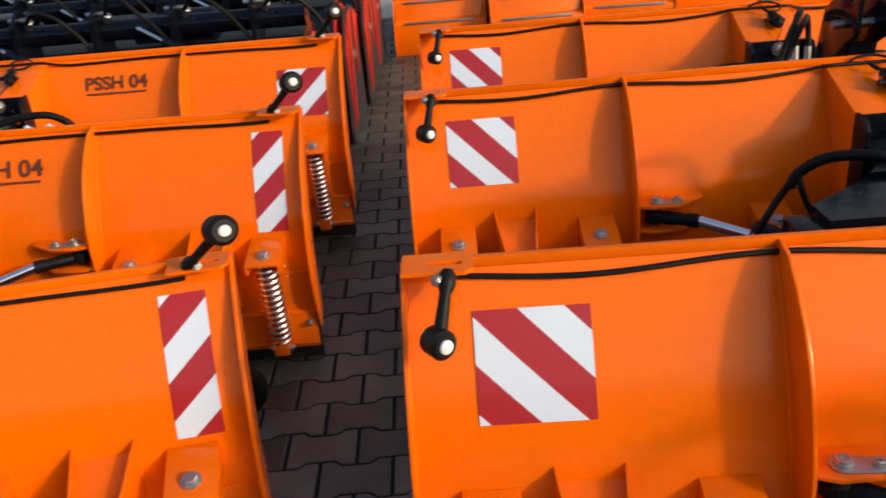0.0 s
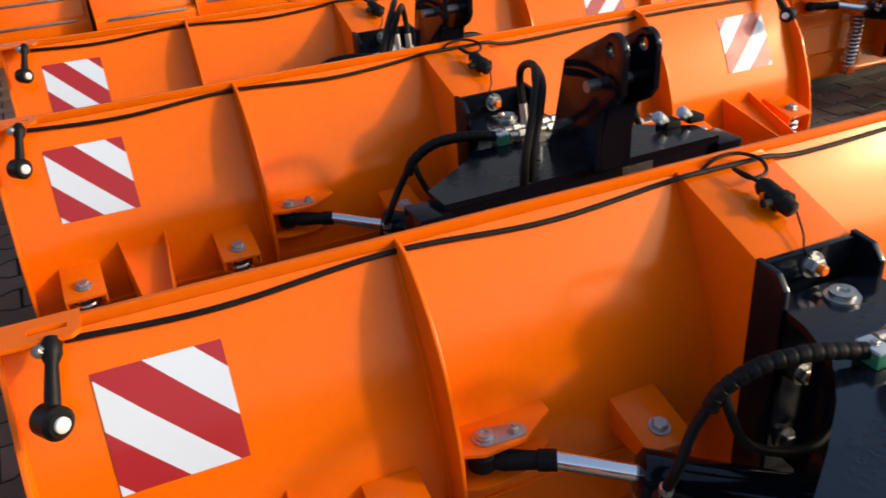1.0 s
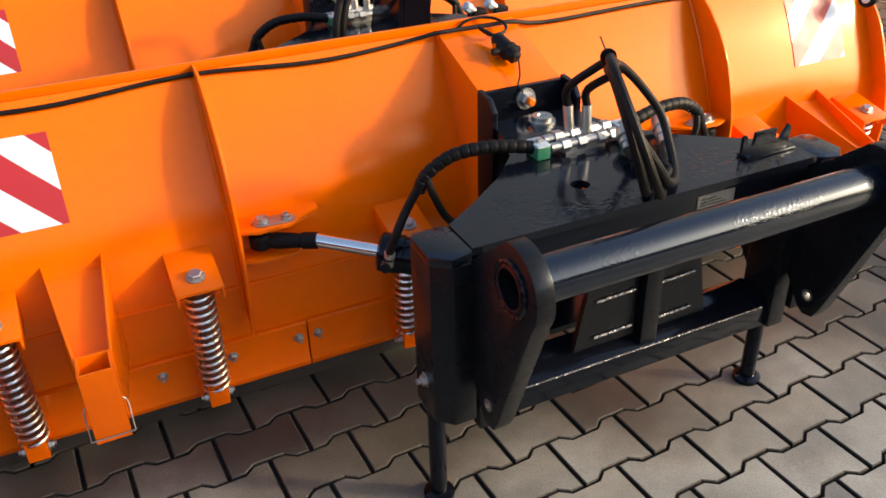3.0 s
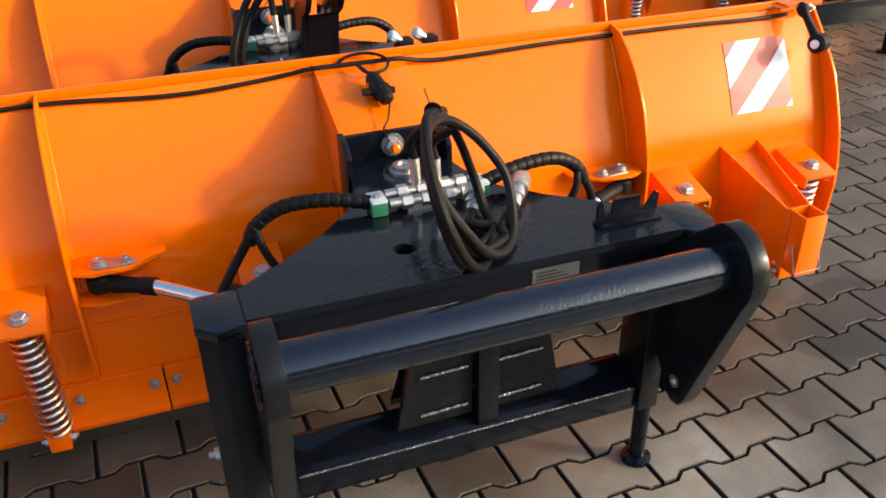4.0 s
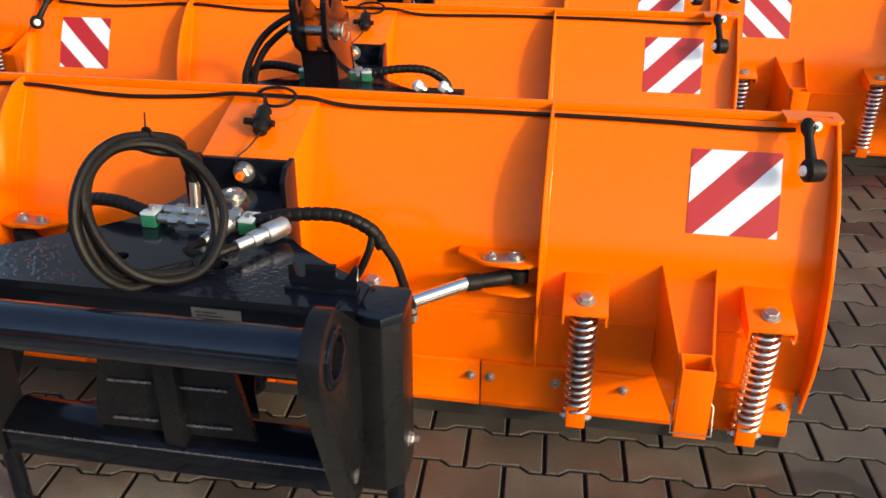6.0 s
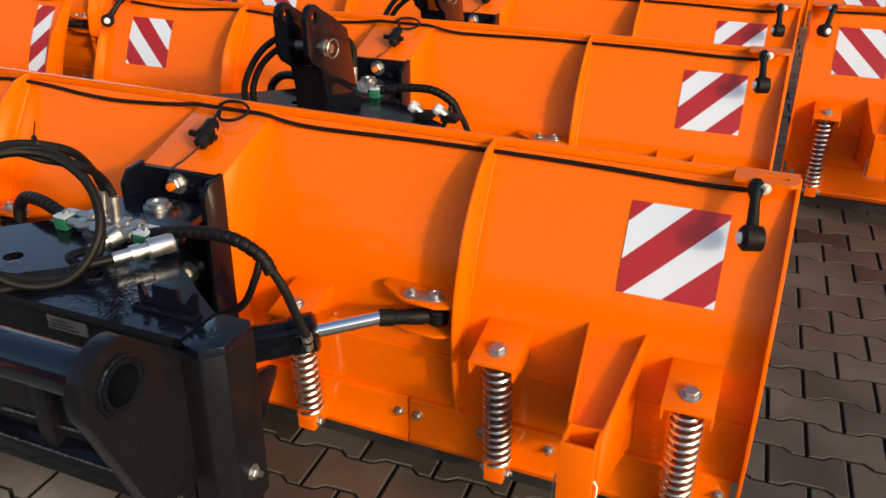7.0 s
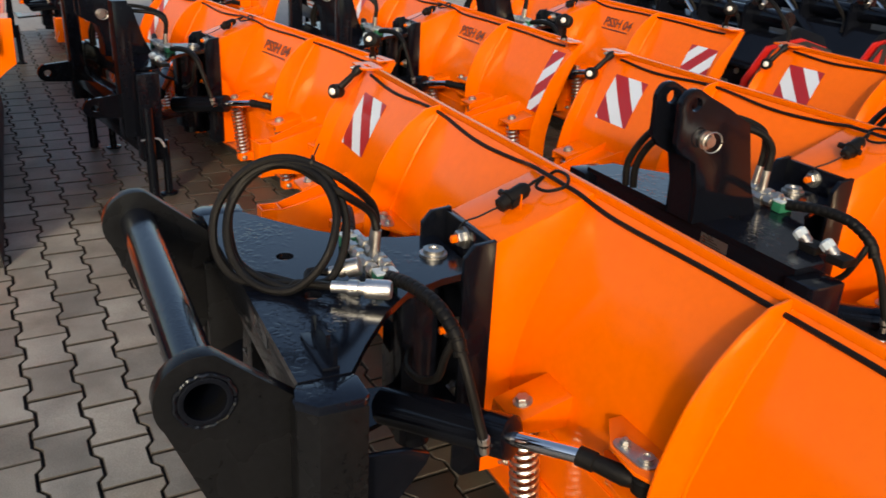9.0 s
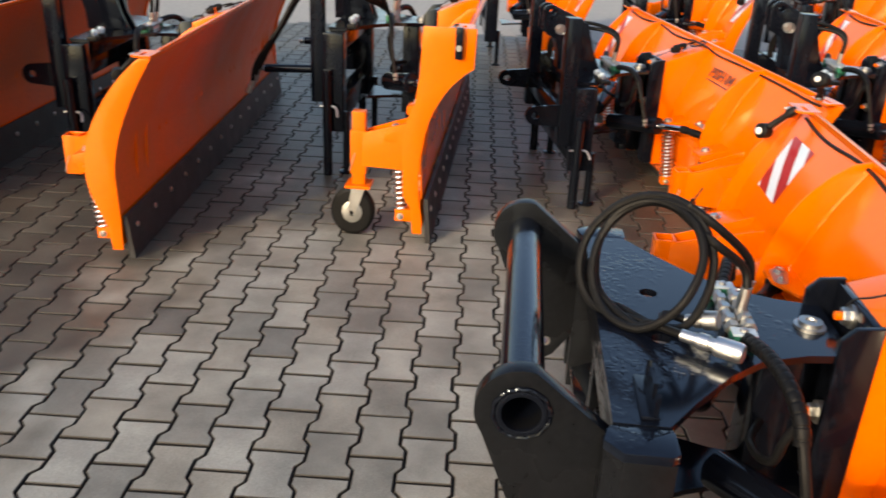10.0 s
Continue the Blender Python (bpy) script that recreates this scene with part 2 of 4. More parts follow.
def box(bm, x0, x1, y0, y1, z0, z1):
    v = [bm.verts.new((x, y, z)) for x in (x0, x1) for y in (y0, y1) for z in (z0, z1)]
    for f in ((0, 1, 3, 2), (4, 6, 7, 5), (0, 4, 5, 1), (2, 3, 7, 6), (0, 2, 6, 4), (1, 5, 7, 3)):
        bm.faces.new([v[i] for i in f])
    return bm


def loft(bm, rings, closed=True, cap=True):
    rows = [[bm.verts.new(p) for p in r] for r in rings]
    k = len(rows[0])
    for a, b in zip(rows, rows[1:]):
        for i in range(k if closed else k - 1):
            j = (i + 1) % k
            bm.faces.new((a[i], a[j], b[j], b[i]))
    if cap and closed:
        bm.faces.new(rows[0][::-1])
        bm.faces.new(rows[-1])
    return rows


def prism_x(bm, poly, x0, x1, shift=(0, 0)):
    """A (y, z) outline carried along x."""
    loft(bm, [[(x0, y, z) for y, z in poly], [(x1, y + shift[0], z + shift[1]) for y, z in poly]])
    bmesh.ops.recalc_face_normals(bm, faces=bm.faces)
    return bm


def prism_z(bm, poly, z0, z1):
    loft(bm, [[(x, y, z0) for x, y in poly], [(x, y, z1) for x, y in poly]])
    bmesh.ops.recalc_face_normals(bm, faces=bm.faces)
    return bm


def circle(c, r, k=20, a0=0.0, a1=360.0):
    full = abs(a1 - a0) >= 360
    return [(c[0] + r * math.cos(radians(a0 + (a1 - a0) * i / (k if full else k - 1))),
             c[1] + r * math.sin(radians(a0 + (a1 - a0) * i / (k if full else k - 1)))) for i in range(k)]


def plate(bm, outline, holes, w0, w1, axis="x"):
    """A flat plate with real holes: the outline and the holes lie in the two other axes."""
    put = {"x": lambda a, b, w: (w, a, b), "y": lambda a, b, w: (a, w, b), "z": lambda a, b, w: (a, b, w)}[axis]
    sides = []
    for w in (w0, w1):
        edges, loops = [], []
        for loop in (outline, *holes):
            vs = [bm.verts.new(put(a, b, w)) for a, b in loop]
            loops.append(vs)
            edges += [bm.edges.new((vs[i], vs[(i + 1) % len(vs)])) for i in range(len(vs))]
        bmesh.ops.triangle_fill(bm, edges=edges, use_beauty=True, use_dissolve=False)
        sides.append(loops)
    for la, lb in zip(*sides):
        for i in range(len(la)):
            j = (i + 1) % len(la)
            bm.faces.new((la[i], la[j], lb[j], lb[i]))
    bmesh.ops.recalc_face_normals(bm, faces=bm.faces)
    return bm


def frame_of(d):
    d = Vector(d).normalized()
    u = d.cross(Vector((0, 0, 1)) if abs(d.z) < 0.9 else Vector((0, 1, 0))).normalized()
    return d, u, d.cross(u)


def rod(bm, p0, p1, r, k=16, r1=None):
    d, u, v = frame_of(Vector(p1) - Vector(p0))
    ring = lambda p, q: [Vector(p) + q * (math.cos(2 * math.pi * i / k) * u + math.sin(2 * math.pi * i / k) * v) for i in range(k)]
    loft(bm, [ring(p0, r), ring(p1, r if r1 is None else r1)])
    bmesh.ops.recalc_face_normals(bm, faces=bm.faces)
    return bm


def turned(bm, p, d, steps, k=20):
    """A lathe shape along d: steps of (distance, radius)."""
    d, u, v = frame_of(d)
    loft(bm, [[Vector(p) + s * d + r * (math.cos(2 * math.pi * i / k) * u + math.sin(2 * math.pi * i / k) * v) for i in range(k)]
              for s, r in steps])
    bmesh.ops.recalc_face_normals(bm, faces=bm.faces)
    return bm


def hexnut(bm, p, d, r, h, bolt=0.0):
    turned(bm, p, d, [(0, r), (h * 0.85, r), (h, r * 0.86)], 6)
    turned(bm, Vector(p), d, [(-0.002, r * 1.35), (0.0015, r * 1.35)], 14)
    if bolt:
        turned(bm, p, d, [(h, r * 0.5), (h + bolt, r * 0.5)], 10)
    return bm


def smooth_path(pts, n=8):
    pts = [Vector(p) for p in pts]
    out = []
    for i in range(len(pts) - 1):
        a, b, c, d = pts[max(i - 1, 0)], pts[i], pts[i + 1], pts[min(i + 2, len(pts) - 1)]
        for j in range(n):
            t = j / n
            out.append(0.5 * (2 * b + (c - a) * t + (2 * a - 5 * b + 4 * c - d) * t * t + (3 * b - a - 3 * c + d) * t ** 3))
    return out + [pts[-1]]


def hose(bm, pts, r, k=10, n=8, ridges=0.0, pitch=0.03):
    """A bent pipe or cable; ridges give a spiral guard's bands."""
    path = smooth_path(pts, n)
    t0 = (path[1] - path[0]).normalized()
    _, u, _ = frame_of(t0)
    rings, run = [], 0.0
    for i, p in enumerate(path):
        t = (path[min(i + 1, len(path) - 1)] - path[max(i - 1, 0)]).normalized()
        u = (u - t * u.dot(t)).normalized()
        v = t.cross(u)
        if i:
            run += (p - path[i - 1]).length
        q = r * (1 + ridges * (1 if (run / pitch) % 1 < 0.75 else -1)) if ridges else r
        rings.append([p + q * (math.cos(2 * math.pi * j / k) * u + math.sin(2 * math.pi * j / k) * v) for j in range(k)])
    loft(bm, rings)
    bmesh.ops.recalc_face_normals(bm, faces=bm.faces)
    return bm


def coil(bm, p0, p1, R, r, turns, k=6, per=14):
    d, u, v = frame_of(Vector(p1) - Vector(p0))
    span = (Vector(p1) - Vector(p0)).length
    total = int(turns * per)
    rings = []
    for i in range(total + 1):
        f = i / total
        a = 2 * math.pi * turns * f
        out = math.cos(a) * u + math.sin(a) * v
        c = Vector(p0) + d * span * f + R * out
        rings.append([c + r * (math.cos(2 * math.pi * j / k) * out + math.sin(2 * math.pi * j / k) * d) for j in range(k)])
    loft(bm, rings)
    bmesh.ops.recalc_face_normals(bm, faces=bm.faces)
    return bm


# ---------------------------------------------------------------- the snow plough
# local axes: x along the blade, the ribbed back looks to -y, the ground is z = 0
PROFILE = [(0.002, 0.832), (-0.0258, 0.79), (-0.0545, 0.745), (-0.0860, 0.69), (-0.1155, 0.63), (-0.1415, 0.57), (-0.1635, 0.51),
           (-0.178, 0.45), (-0.187, 0.40), (-0.190, 0.352), (-0.186, 0.28), (-0.180, 0.19)]


def back_y(z):
    for (ya, za), (yb, zb) in zip(PROFILE, PROFILE[1:]):
        if zb <= z <= za:
            return ya + (yb - ya) * (za - z) / (za - zb)
    return PROFILE[-1][0] if z < 0.2 else PROFILE[0][0]


def fine_profile(n=4):
    return [(p.y, p.z) for p in smooth_path([(0, y, z) for y, z in PROFILE[:10]], n)] + PROFILE[10:]


def build_blade(bm, half):
    prof = fine_profile()
    outer = [(y, z) for y, z in prof] + [(y + 0.007, z) for y, z in prof[::-1]]
    xs = [-half + 2 * half * i / 24 for i in range(25)]
    loft(bm, [[(x, y, z) for y, z in outer] for x in xs])
    bmesh.ops.recalc_face_normals(bm, faces=bm.faces)


def build_end(bm, x0, x1, front, boxed):
    prof = fine_profile(2)
    def deep(z):
        if front == 0.012:
            return 0.014 + 0.088 * math.sin(math.pi * min(1, max(0, (0.845 - z) / 0.78))) ** 0.55
        return 0.010 + 0.042 * min(1.0, max(0.0, (0.83 - z) / 0.16))
    back = [(y - deep(z), z) for y, z in prof if z > 0.14]
    if boxed:
        back = [(0.026, 0.842), (-0.190, 0.842), (-0.200, 0.66), (-0.214, 0.57), (-0.246, 0.50), (-0.264, 0.42), (-0.262, 0.32), (-0.258, 0.20), (-0.252, 0.12)]
    back[-1] = (back[-1][0] + 0.03, 0.145)
    fore = [(y + 0.010 + front * math.sin(min(1, max(0, (0.86 - z) / 0.7)) * math.pi) ** 0.6, z) for y, z in prof][::-1]
    if boxed:
        curl = [(0, y, z) for y, z in ((-0.170, 0.10), (-0.186, 0.20), (-0.186, 0.34), (-0.156, 0.49), (-0.095, 0.60), (-0.030, 0.665), (0.022, 0.70))]
        fore = [(p.y, p.z) for p in smooth_path(curl, 3)]
    if boxed or front == 0.012:
        fore = [(-0.212, 0.045), (-0.170, 0.045)] + fore
    prism_x(bm, back + fore, x0, x1)


def build_rib(bm, x):
    outer = [(-0.012, 0.836), (-0.057, 0.826), (-0.107, 0.789), (-0.152, 0.742), (-0.182, 0.70), (-0.205, 0.66), (-0.227, 0.60), (-0.243, 0.55), (-0.252, 0.50),
             (-0.254, 0.45), (-0.250, 0.38), (-0.238, 0.29), (-0.213, 0.212)]
    inner = [(y + 0.003, z) for y, z in fine_profile(2) if z > 0.2][::-1]
    prism_x(bm, outer + inner, x - 0.004, x + 0.004)


def weld_line(bm, k):
    """An uneven fillet where a rib meets the blade."""
    pts = [(k * 0.0055 + 0.0006 * math.sin(i * 2.3), y - 0.002 + 0.0006 * math.sin(i * 1.3), z) for i, (y, z) in enumerate(fine_profile(3)) if 0.23 < z < 0.81]
    hose(bm, pts, 0.0046, 6, 2)


def build_foil(bm, x0, x1, z1, z0, flip):
    """A warning foil that follows the blade's curve."""
    uv = bm.loops.layers.uv.new("foil")
    rows = 8
    w = x1 - x0
    grid, n = [], 6
    for i in range(rows + 1):
        z = z1 + (z0 - z1) * i / rows
        e = 0.01
        slope = Vector((back_y(z + e) - back_y(z - e), 2 * e)).normalized()
        off = Vector((-slope[1], slope[0])) * 0.0025
        grid.append([bm.verts.new((x0 + w * j / n, back_y(z) + off[0], z + off[1])) for j in range(n + 1)])
    length = math.hypot(back_y(z1) - back_y(z0), z1 - z0) / max(w, 0.2)
    wide = w / max(w, 0.2)
    for i in range(rows):
        for j in range(n):
            f = bm.faces.new((grid[i][j], grid[i][j + 1], grid[i + 1][j + 1], grid[i + 1][j]))
            for lp, (a, c) in zip(f.loops, ((j, i), (j + 1, i), (j + 1, i + 1), (j, i + 1))):
                a = wide * a / n
                lp[uv].uv = (((1 - a) if flip else a) + (0.33 if w < 0.15 else 0.0), length * c / rows)


def add_text(thing, x, z, size):
    def letters(body):
        cu = bpy.data.curves.new("letter", "FONT")
        cu.body, cu.size, cu.extrude, cu.offset = body, size, 0.0006, size * 0.018
        tmp = bpy.data.objects.new("letter", cu)
        me = bpy.data.meshes.new_from_object(tmp)
        bpy.data.objects.remove(tmp)
        xs = [v.co.x for v in me.vertices]
        return me, min(xs), max(xs)
    body = "PSSH 04"
    lean = math.atan2(back_y(z + 0.03) - back_y(z - 0.03), 0.06)
    m = Matrix.Translation((x, back_y(z) - 0.006, z)) @ Matrix.Rotation(math.pi / 2 - lean, 4, "X")
    wide = letters(body)[2]
    for i, ch in enumerate(body):
        if ch == " ":
            continue
        me, lo, hi = letters(ch)
        me.materials.append(PRINT)
        end = letters(body[:i + 1])[2]
        part("letter", me, None, thing, "dark printed letter", m @ Matrix.Translation((end - hi - wide / 2, 0, 0)))
    part("small_print", made(box, -0.125, 0.125, -0.022, -0.015, -0.001, 0.002), PRINT, thing, "", m)


def add_lamp(thing, s, half, up):
    """Marker lamp on a rubber arm, on a slotted bracket at the blade's end."""
    x = s * (half - 0.075)
    def brk(bm):
        x0, x1 = x - s * 0.045, s * (half + 0.004)
        a, b = min(x0, x1), max(x0, x1)
        plate(bm, [(a, -0.060), (b - 0.015, -0.064), (b, -0.050), (b, 0.014), (a, 0.014)],
              [[(a + 0.045, -0.035), (b - 0.02, -0.035), (b - 0.02, -0.020), (a + 0.045, -0.020)]], 0.834, 0.841, "z")
    lamp = part("marker_lamp", made(brk), ORANGE, thing, "slotted orange bracket with a rubber-armed marker lamp")
    if up:
        base, tip = Vector((x, -0.045, 0.845)), Vector((x + s * 0.085, -0.105, 0.945))
    else:
        base, tip = Vector((x, -0.062, 0.832)), Vector((x + (0.020 if s < 0 else 0.008) * s, -0.142, 0.752))
    mid = (base + tip) / 2
    def arm(bm):
        d, u, v = frame_of(tip - base)
        turned(bm, base, d, [(-0.012, 0.010), (0.0, 0.016), (0.016, 0.016), (0.03, 0.010), ((tip - base).length - 0.01, 0.013)], 14)
    part("arm", made(arm), RUBBER, lamp, "black rubber arm")
    axis = Vector((s * 0.45, -0.85, 0.25)) if up else Vector((0.55, -0.8, 0.1)) if s < 0 else Vector((-0.93, -0.36, 0.05))
    axis.normalize()
    w = 1.25 if up else 1.0
    part("housing", made(turned, tip - axis * 0.024, axis, [(0, 0.016 * w), (0.004, 0.0250 * w), (0.038, 0.0262 * w), (0.045, 0.0190 * w)], 22), RUBBER, lamp)
    part("lens", made(turned, tip + axis * 0.0215, axis, [(0, 0.0125), (0.004, 0.0120), (0.007, 0.008), (0.0085, 0.002)], 18), LENS, lamp, "round white lens")
    part("screw", made(hexnut, base + Vector((s * 0.018, -0.012, 0.0)), (s * 0.3, -1, 0.2), 0.008, 0.007, 0.006), ZINC, lamp)


def add_spring(thing, x, dy=0.0):
    """Trip spring with its bracket, bolt, rod and foot lug."""
    def bracket(bm):
        def section(y, z, deep):
            ring = [(-0.052, 0), (0.052, 0), (0.052, -deep), (0.046, -deep), (0.046, -0.008), (-0.046, -0.008), (-0.046, -deep), (-0.052, -deep)]
            return [(x_, y, z + dz) for x_, dz in ring]
        loft(bm, [section(back_y(0.44) + 0.004, 0.470, 0.075), section(-0.312, 0.436, 0.032)])
        bmesh.ops.recalc_face_normals(bm, faces=bm.faces)
    at = Matrix.Translation((x, dy, 0))
    br = part("spring_bracket", cached("spring_bracket", bracket, ORANGE, 0.002), None, thing, "", at)
    part("bolt", cached("spring_bolt", lambda bm: hexnut(bm, (0, -0.268, 0.449), (0, -0.22, 1), 0.016, 0.013), ZINC), None, br, "zinc-plated hexagon bolt")
    part("spring", cached("spring_coil", lambda bm: coil(bm, (0, -0.262, 0.428), (0, -0.233, 0.120), 0.0300, 0.0050, 14.5), SPRING), None, br, "bright steel coil spring")
    part("rod", cached("spring_rod", lambda bm: rod(bm, (0, -0.264, 0.44), (0, -0.231, 0.11), 0.017), RUST), None, br, "rusty spring rod")
    def lug(bm):
        box(bm, -0.024, 0.024, -0.262, -0.180, 0.074, 0.126)
    l = part("lug", cached("spring_lug", lug, ORANGE, 0.004), None, thing, "", at)
    for s in (-1, 1):
        part("nut", cached("lug_nut%d" % s, lambda bm: hexnut(bm, (s * 0.024, -0.238, 0.094), (s, 0, 0), 0.011, 0.010, 0.006), ZINC), None, l)


def add_holder(thing, x, low=0.24):
    """Chute and square socket for a parking leg or wheel."""
    a, b = x - 0.062, x + 0.062
    def sides(bm):
        for xa, xb in ((a, x - 0.033), (b, x + 0.033)):
            poly = [(back_y(0.505) + 0.003, 0.505), (back_y(low) + 0.003, low), (-0.445, max(low, 0.275)), (-0.445, 0.425)]
            loft(bm, [[(xa + (xb - xa) * (0 if y > -0.3 else 1) + d, y, z) for y, z in poly] for d in (-0.003, 0.003)])
        bmesh.ops.recalc_face_normals(bm, faces=bm.faces)
    h = part("leg_holder", made(sides), ORANGE, thing, "", None, 0.0015)
    def floor_(bm):
        loft(bm, [[(a, -0.170, z), (b, -0.170, z), (x + 0.034, -0.44, z - 0.09), (x - 0.034, -0.44, z - 0.09)] for z in (0.470, 0.476)])
        bmesh.ops.recalc_face_normals(bm, faces=bm.faces)
    part("floor_plate", made(floor_), ORANGE, h)
    sq = lambda r: [(x - r, -0.462 - r), (x + r, -0.462 - r), (x + r, -0.462 + r), (x - r, -0.462 + r)]
    part("socket", made(plate, sq(0.034), [sq(0.028)], 0.262, 0.432, "z"), ORANGE, h, "", None, 0.0015)
    clip = [(x - 0.034, -0.475, 0.345), (x - 0.042, -0.478, 0.335), (x - 0.042, -0.500, 0.275), (x + 0.042, -0.500, 0.275), (x + 0.042, -0.478, 0.335), (x + 0.034, -0.475, 0.345)]
    part("wire_clip", made(hose, clip, 0.0018, 6, 1), ZINC, h, "bent steel wire clip")


def add_cylinder(thing, s):
    a, b = Vector((s * 0.125, -0.523, 0.393)), Vector((s * 0.414, -0.352, 0.449))
    c, d = Vector((s * 0.537, -0.279, 0.473)), Vector((s * 0.648, -0.214, 0.469))
    cy = part("hydraulic_cylinder", made(turned, a, b - a, [(0, 0.030), (0.012, 0.043), ((b - a).length - 0.06, 0.043), ((b - a).length - 0.058, 0.046), ((b - a).length - 0.006, 0.046), ((b - a).length, 0.036)], 20), BLACK, thing)
    part("piston_rod", made(rod, b, c, 0.0165), CHROME, cy, "polished chrome piston rod")
    def fork(bm):
        turned(bm, c - (c - b).normalized() * 0.005, d - c, [(0, 0.020), (0.034, 0.020), (0.036, 0.017), (0.060, 0.018), (0.095, 0.020), (0.125, 0.014)], 16)
        turned(bm, d + Vector((0, 0, -0.018)), (0, 0, 1), [(0, 0.021), (0.005, 0.026), (0.031, 0.026), (0.036, 0.021)], 20)
    part("rod_end", made(fork), RUBBER, cy)
    part("port", made(rod, b - (b - a).normalized() * 0.026 + Vector((s * 0.016, -0.030, 0.006)), b - (b - a).normalized() * 0.026 + Vector((s * 0.040, -0.076, 0.010)), 0.012, 12), BLACK, cy)
    # bracket plates on the blade, with the pin's retainer
    def brackets(bm):
        for z in (0.503, 0.427):
            pts = [(s * 0.50, back_y(z) + 0.004), (s * 0.696, back_y(z) + 0.004), (s * 0.696, -0.234), (s * 0.655, -0.250), (s * 0.575, -0.245), (s * 0.50, -0.195)]
            loft(bm, [[(x, y, z) for x, y in pts], [(x, y, z + 0.009) for x, y in pts]])
        bmesh.ops.recalc_face_normals(bm, faces=bm.faces)
    br = part("pin_bracket", made(brackets), ORANGE, thing, "", None, 0.002)
    def pin(bm):
        turned(bm, (s * 0.640, -0.213, 0.5165), (0, 0, 1), [(0, 0.016), (0.004, 0.016), (0.005, 0.013), (0.010, 0.014), (0.011, 0.007), (0.008, 0.006)], 20)
    part("pin", made(pin), ZINC, br, "zinc pin")
    keep = [(s * x, y) for x, y in circle((0.640, -0.213), 0.0235, 10, -80, 100) + circle((0.582, -0.221), 0.019, 10, 100, 280)]
    part("retainer", made(plate, keep, [], 0.512, 0.516, "z"), ZINC, br, "oval zinc pin retainer", None, 0.001)
    part("bolt", made(hexnut, (s * 0.585, -0.220, 0.517), (0, 0, 1), 0.010, 0.009, 0.004), ZINC, br)


def add_flaps(thing, half):
    """Hinged lower flaps of the blade with their bolts, and the black scraper in front."""
    cuts = [-half + 0.01, -half * 0.418, 0.0, half * 0.418, half - 0.01]
    for a, b in zip(cuts, cuts[1:]):
        poly = [(-0.186, 0.200), (-0.194, 0.196), (-0.193, 0.192), (-0.190, 0.090), (-0.196, 0.078), (-0.190, 0.062), (-0.172, 0.060), (-0.178, 0.09), (-0.181, 0.200)]
        fl = part("flap", made(prism_x, poly, a + 0.002, b - 0.002), ORANGE, thing, "", None, 0.0012)
        for x in (a + 0.025, b - 0.025, a + (b - a) * (0.25 if a > -0.1 else 0.53), a + (b - a) * (0.47 if a > -0.1 else 0.75)):
            part("nut", cached("flap_nut", lambda bm: hexnut(bm, (0, -0.192, 0.155), (0, -1, 0), 0.0095, 0.009, 0.011), ZINC), None, fl, "", Matrix.Translation((x, 0, 0)))
    sc = [(-0.156, 0.0), (-0.132, 0.0), (-0.150, 0.185), (-0.166, 0.185)]
    ed = part("scraper", made(prism_x, sc, -half + 0.012, half - 0.012), EDGE, thing, "black wear-resistant scraper bar")
    for i in range(14):
        x = -half + 0.1 + (2 * half - 0.2) * i / 13
        part("bolt", cached("scraper_bolt", lambda bm: turned(bm, (0, -0.146, 0.12), (0, 1, 0.08), [(0, 0.013), (0.006, 0.013), (0.010, 0.006)], 10), ZINC), None, ed, "", Matrix.Translation((x, 0, 0)))


def add_column(thing):
    """Orange box behind the blade and the black hinge channel on it."""
    poly = [(-0.004, 0.829), (-0.256, 0.738), (-0.256, 0.125), (-0.17, 0.125)] + [(y + 0.004, z) for y, z in fine_profile(2) if 0.19 < z < 0.825][::-1]
    col = part("centre_box", made(prism_x, poly, -0.111, 0.111), ORANGE, thing, "", None, 0.003)
    def channel(bm):
        box(bm, -0.106, 0.106, -0.274, -0.258, 0.135, 0.742)
        for s in (-1, 1):
            a, b = sorted((s * 0.106, s * 0.119))
            prism_x(bm, [(-0.258, 0.748), (-0.310, 0.742), (-0.334, 0.715), (-0.334, 0.16), (-0.31, 0.135), (-0.258, 0.135)], a, b)
    ch = part("hinge_channel", made(channel), BLACK, thing, "black steel hinge channel", None, 0.0015)
    def nut(bm, z, y):
        turned(bm, (0, -0.274, z), (0, -1, 0), [(0, 0.026), (y + 0.005, 0.026)], 20)
        hexnut(bm, (0, -0.279 - y, z), (0, -1, 0), 0.019, 0.018)
    for z, y in ((0.712, 0.0), (0.478, 0.018), (0.30, 0.0)):
        part("nut", made(nut, z, y), ZINC, ch)
        part("bolt_end", made(turned, (0, -0.296 - y, z), (0, -1, 0), [(0, 0.010), (0.012, 0.010), (0.014, 0.007)], 12), ORANGE, ch, "orange-painted bolt end")


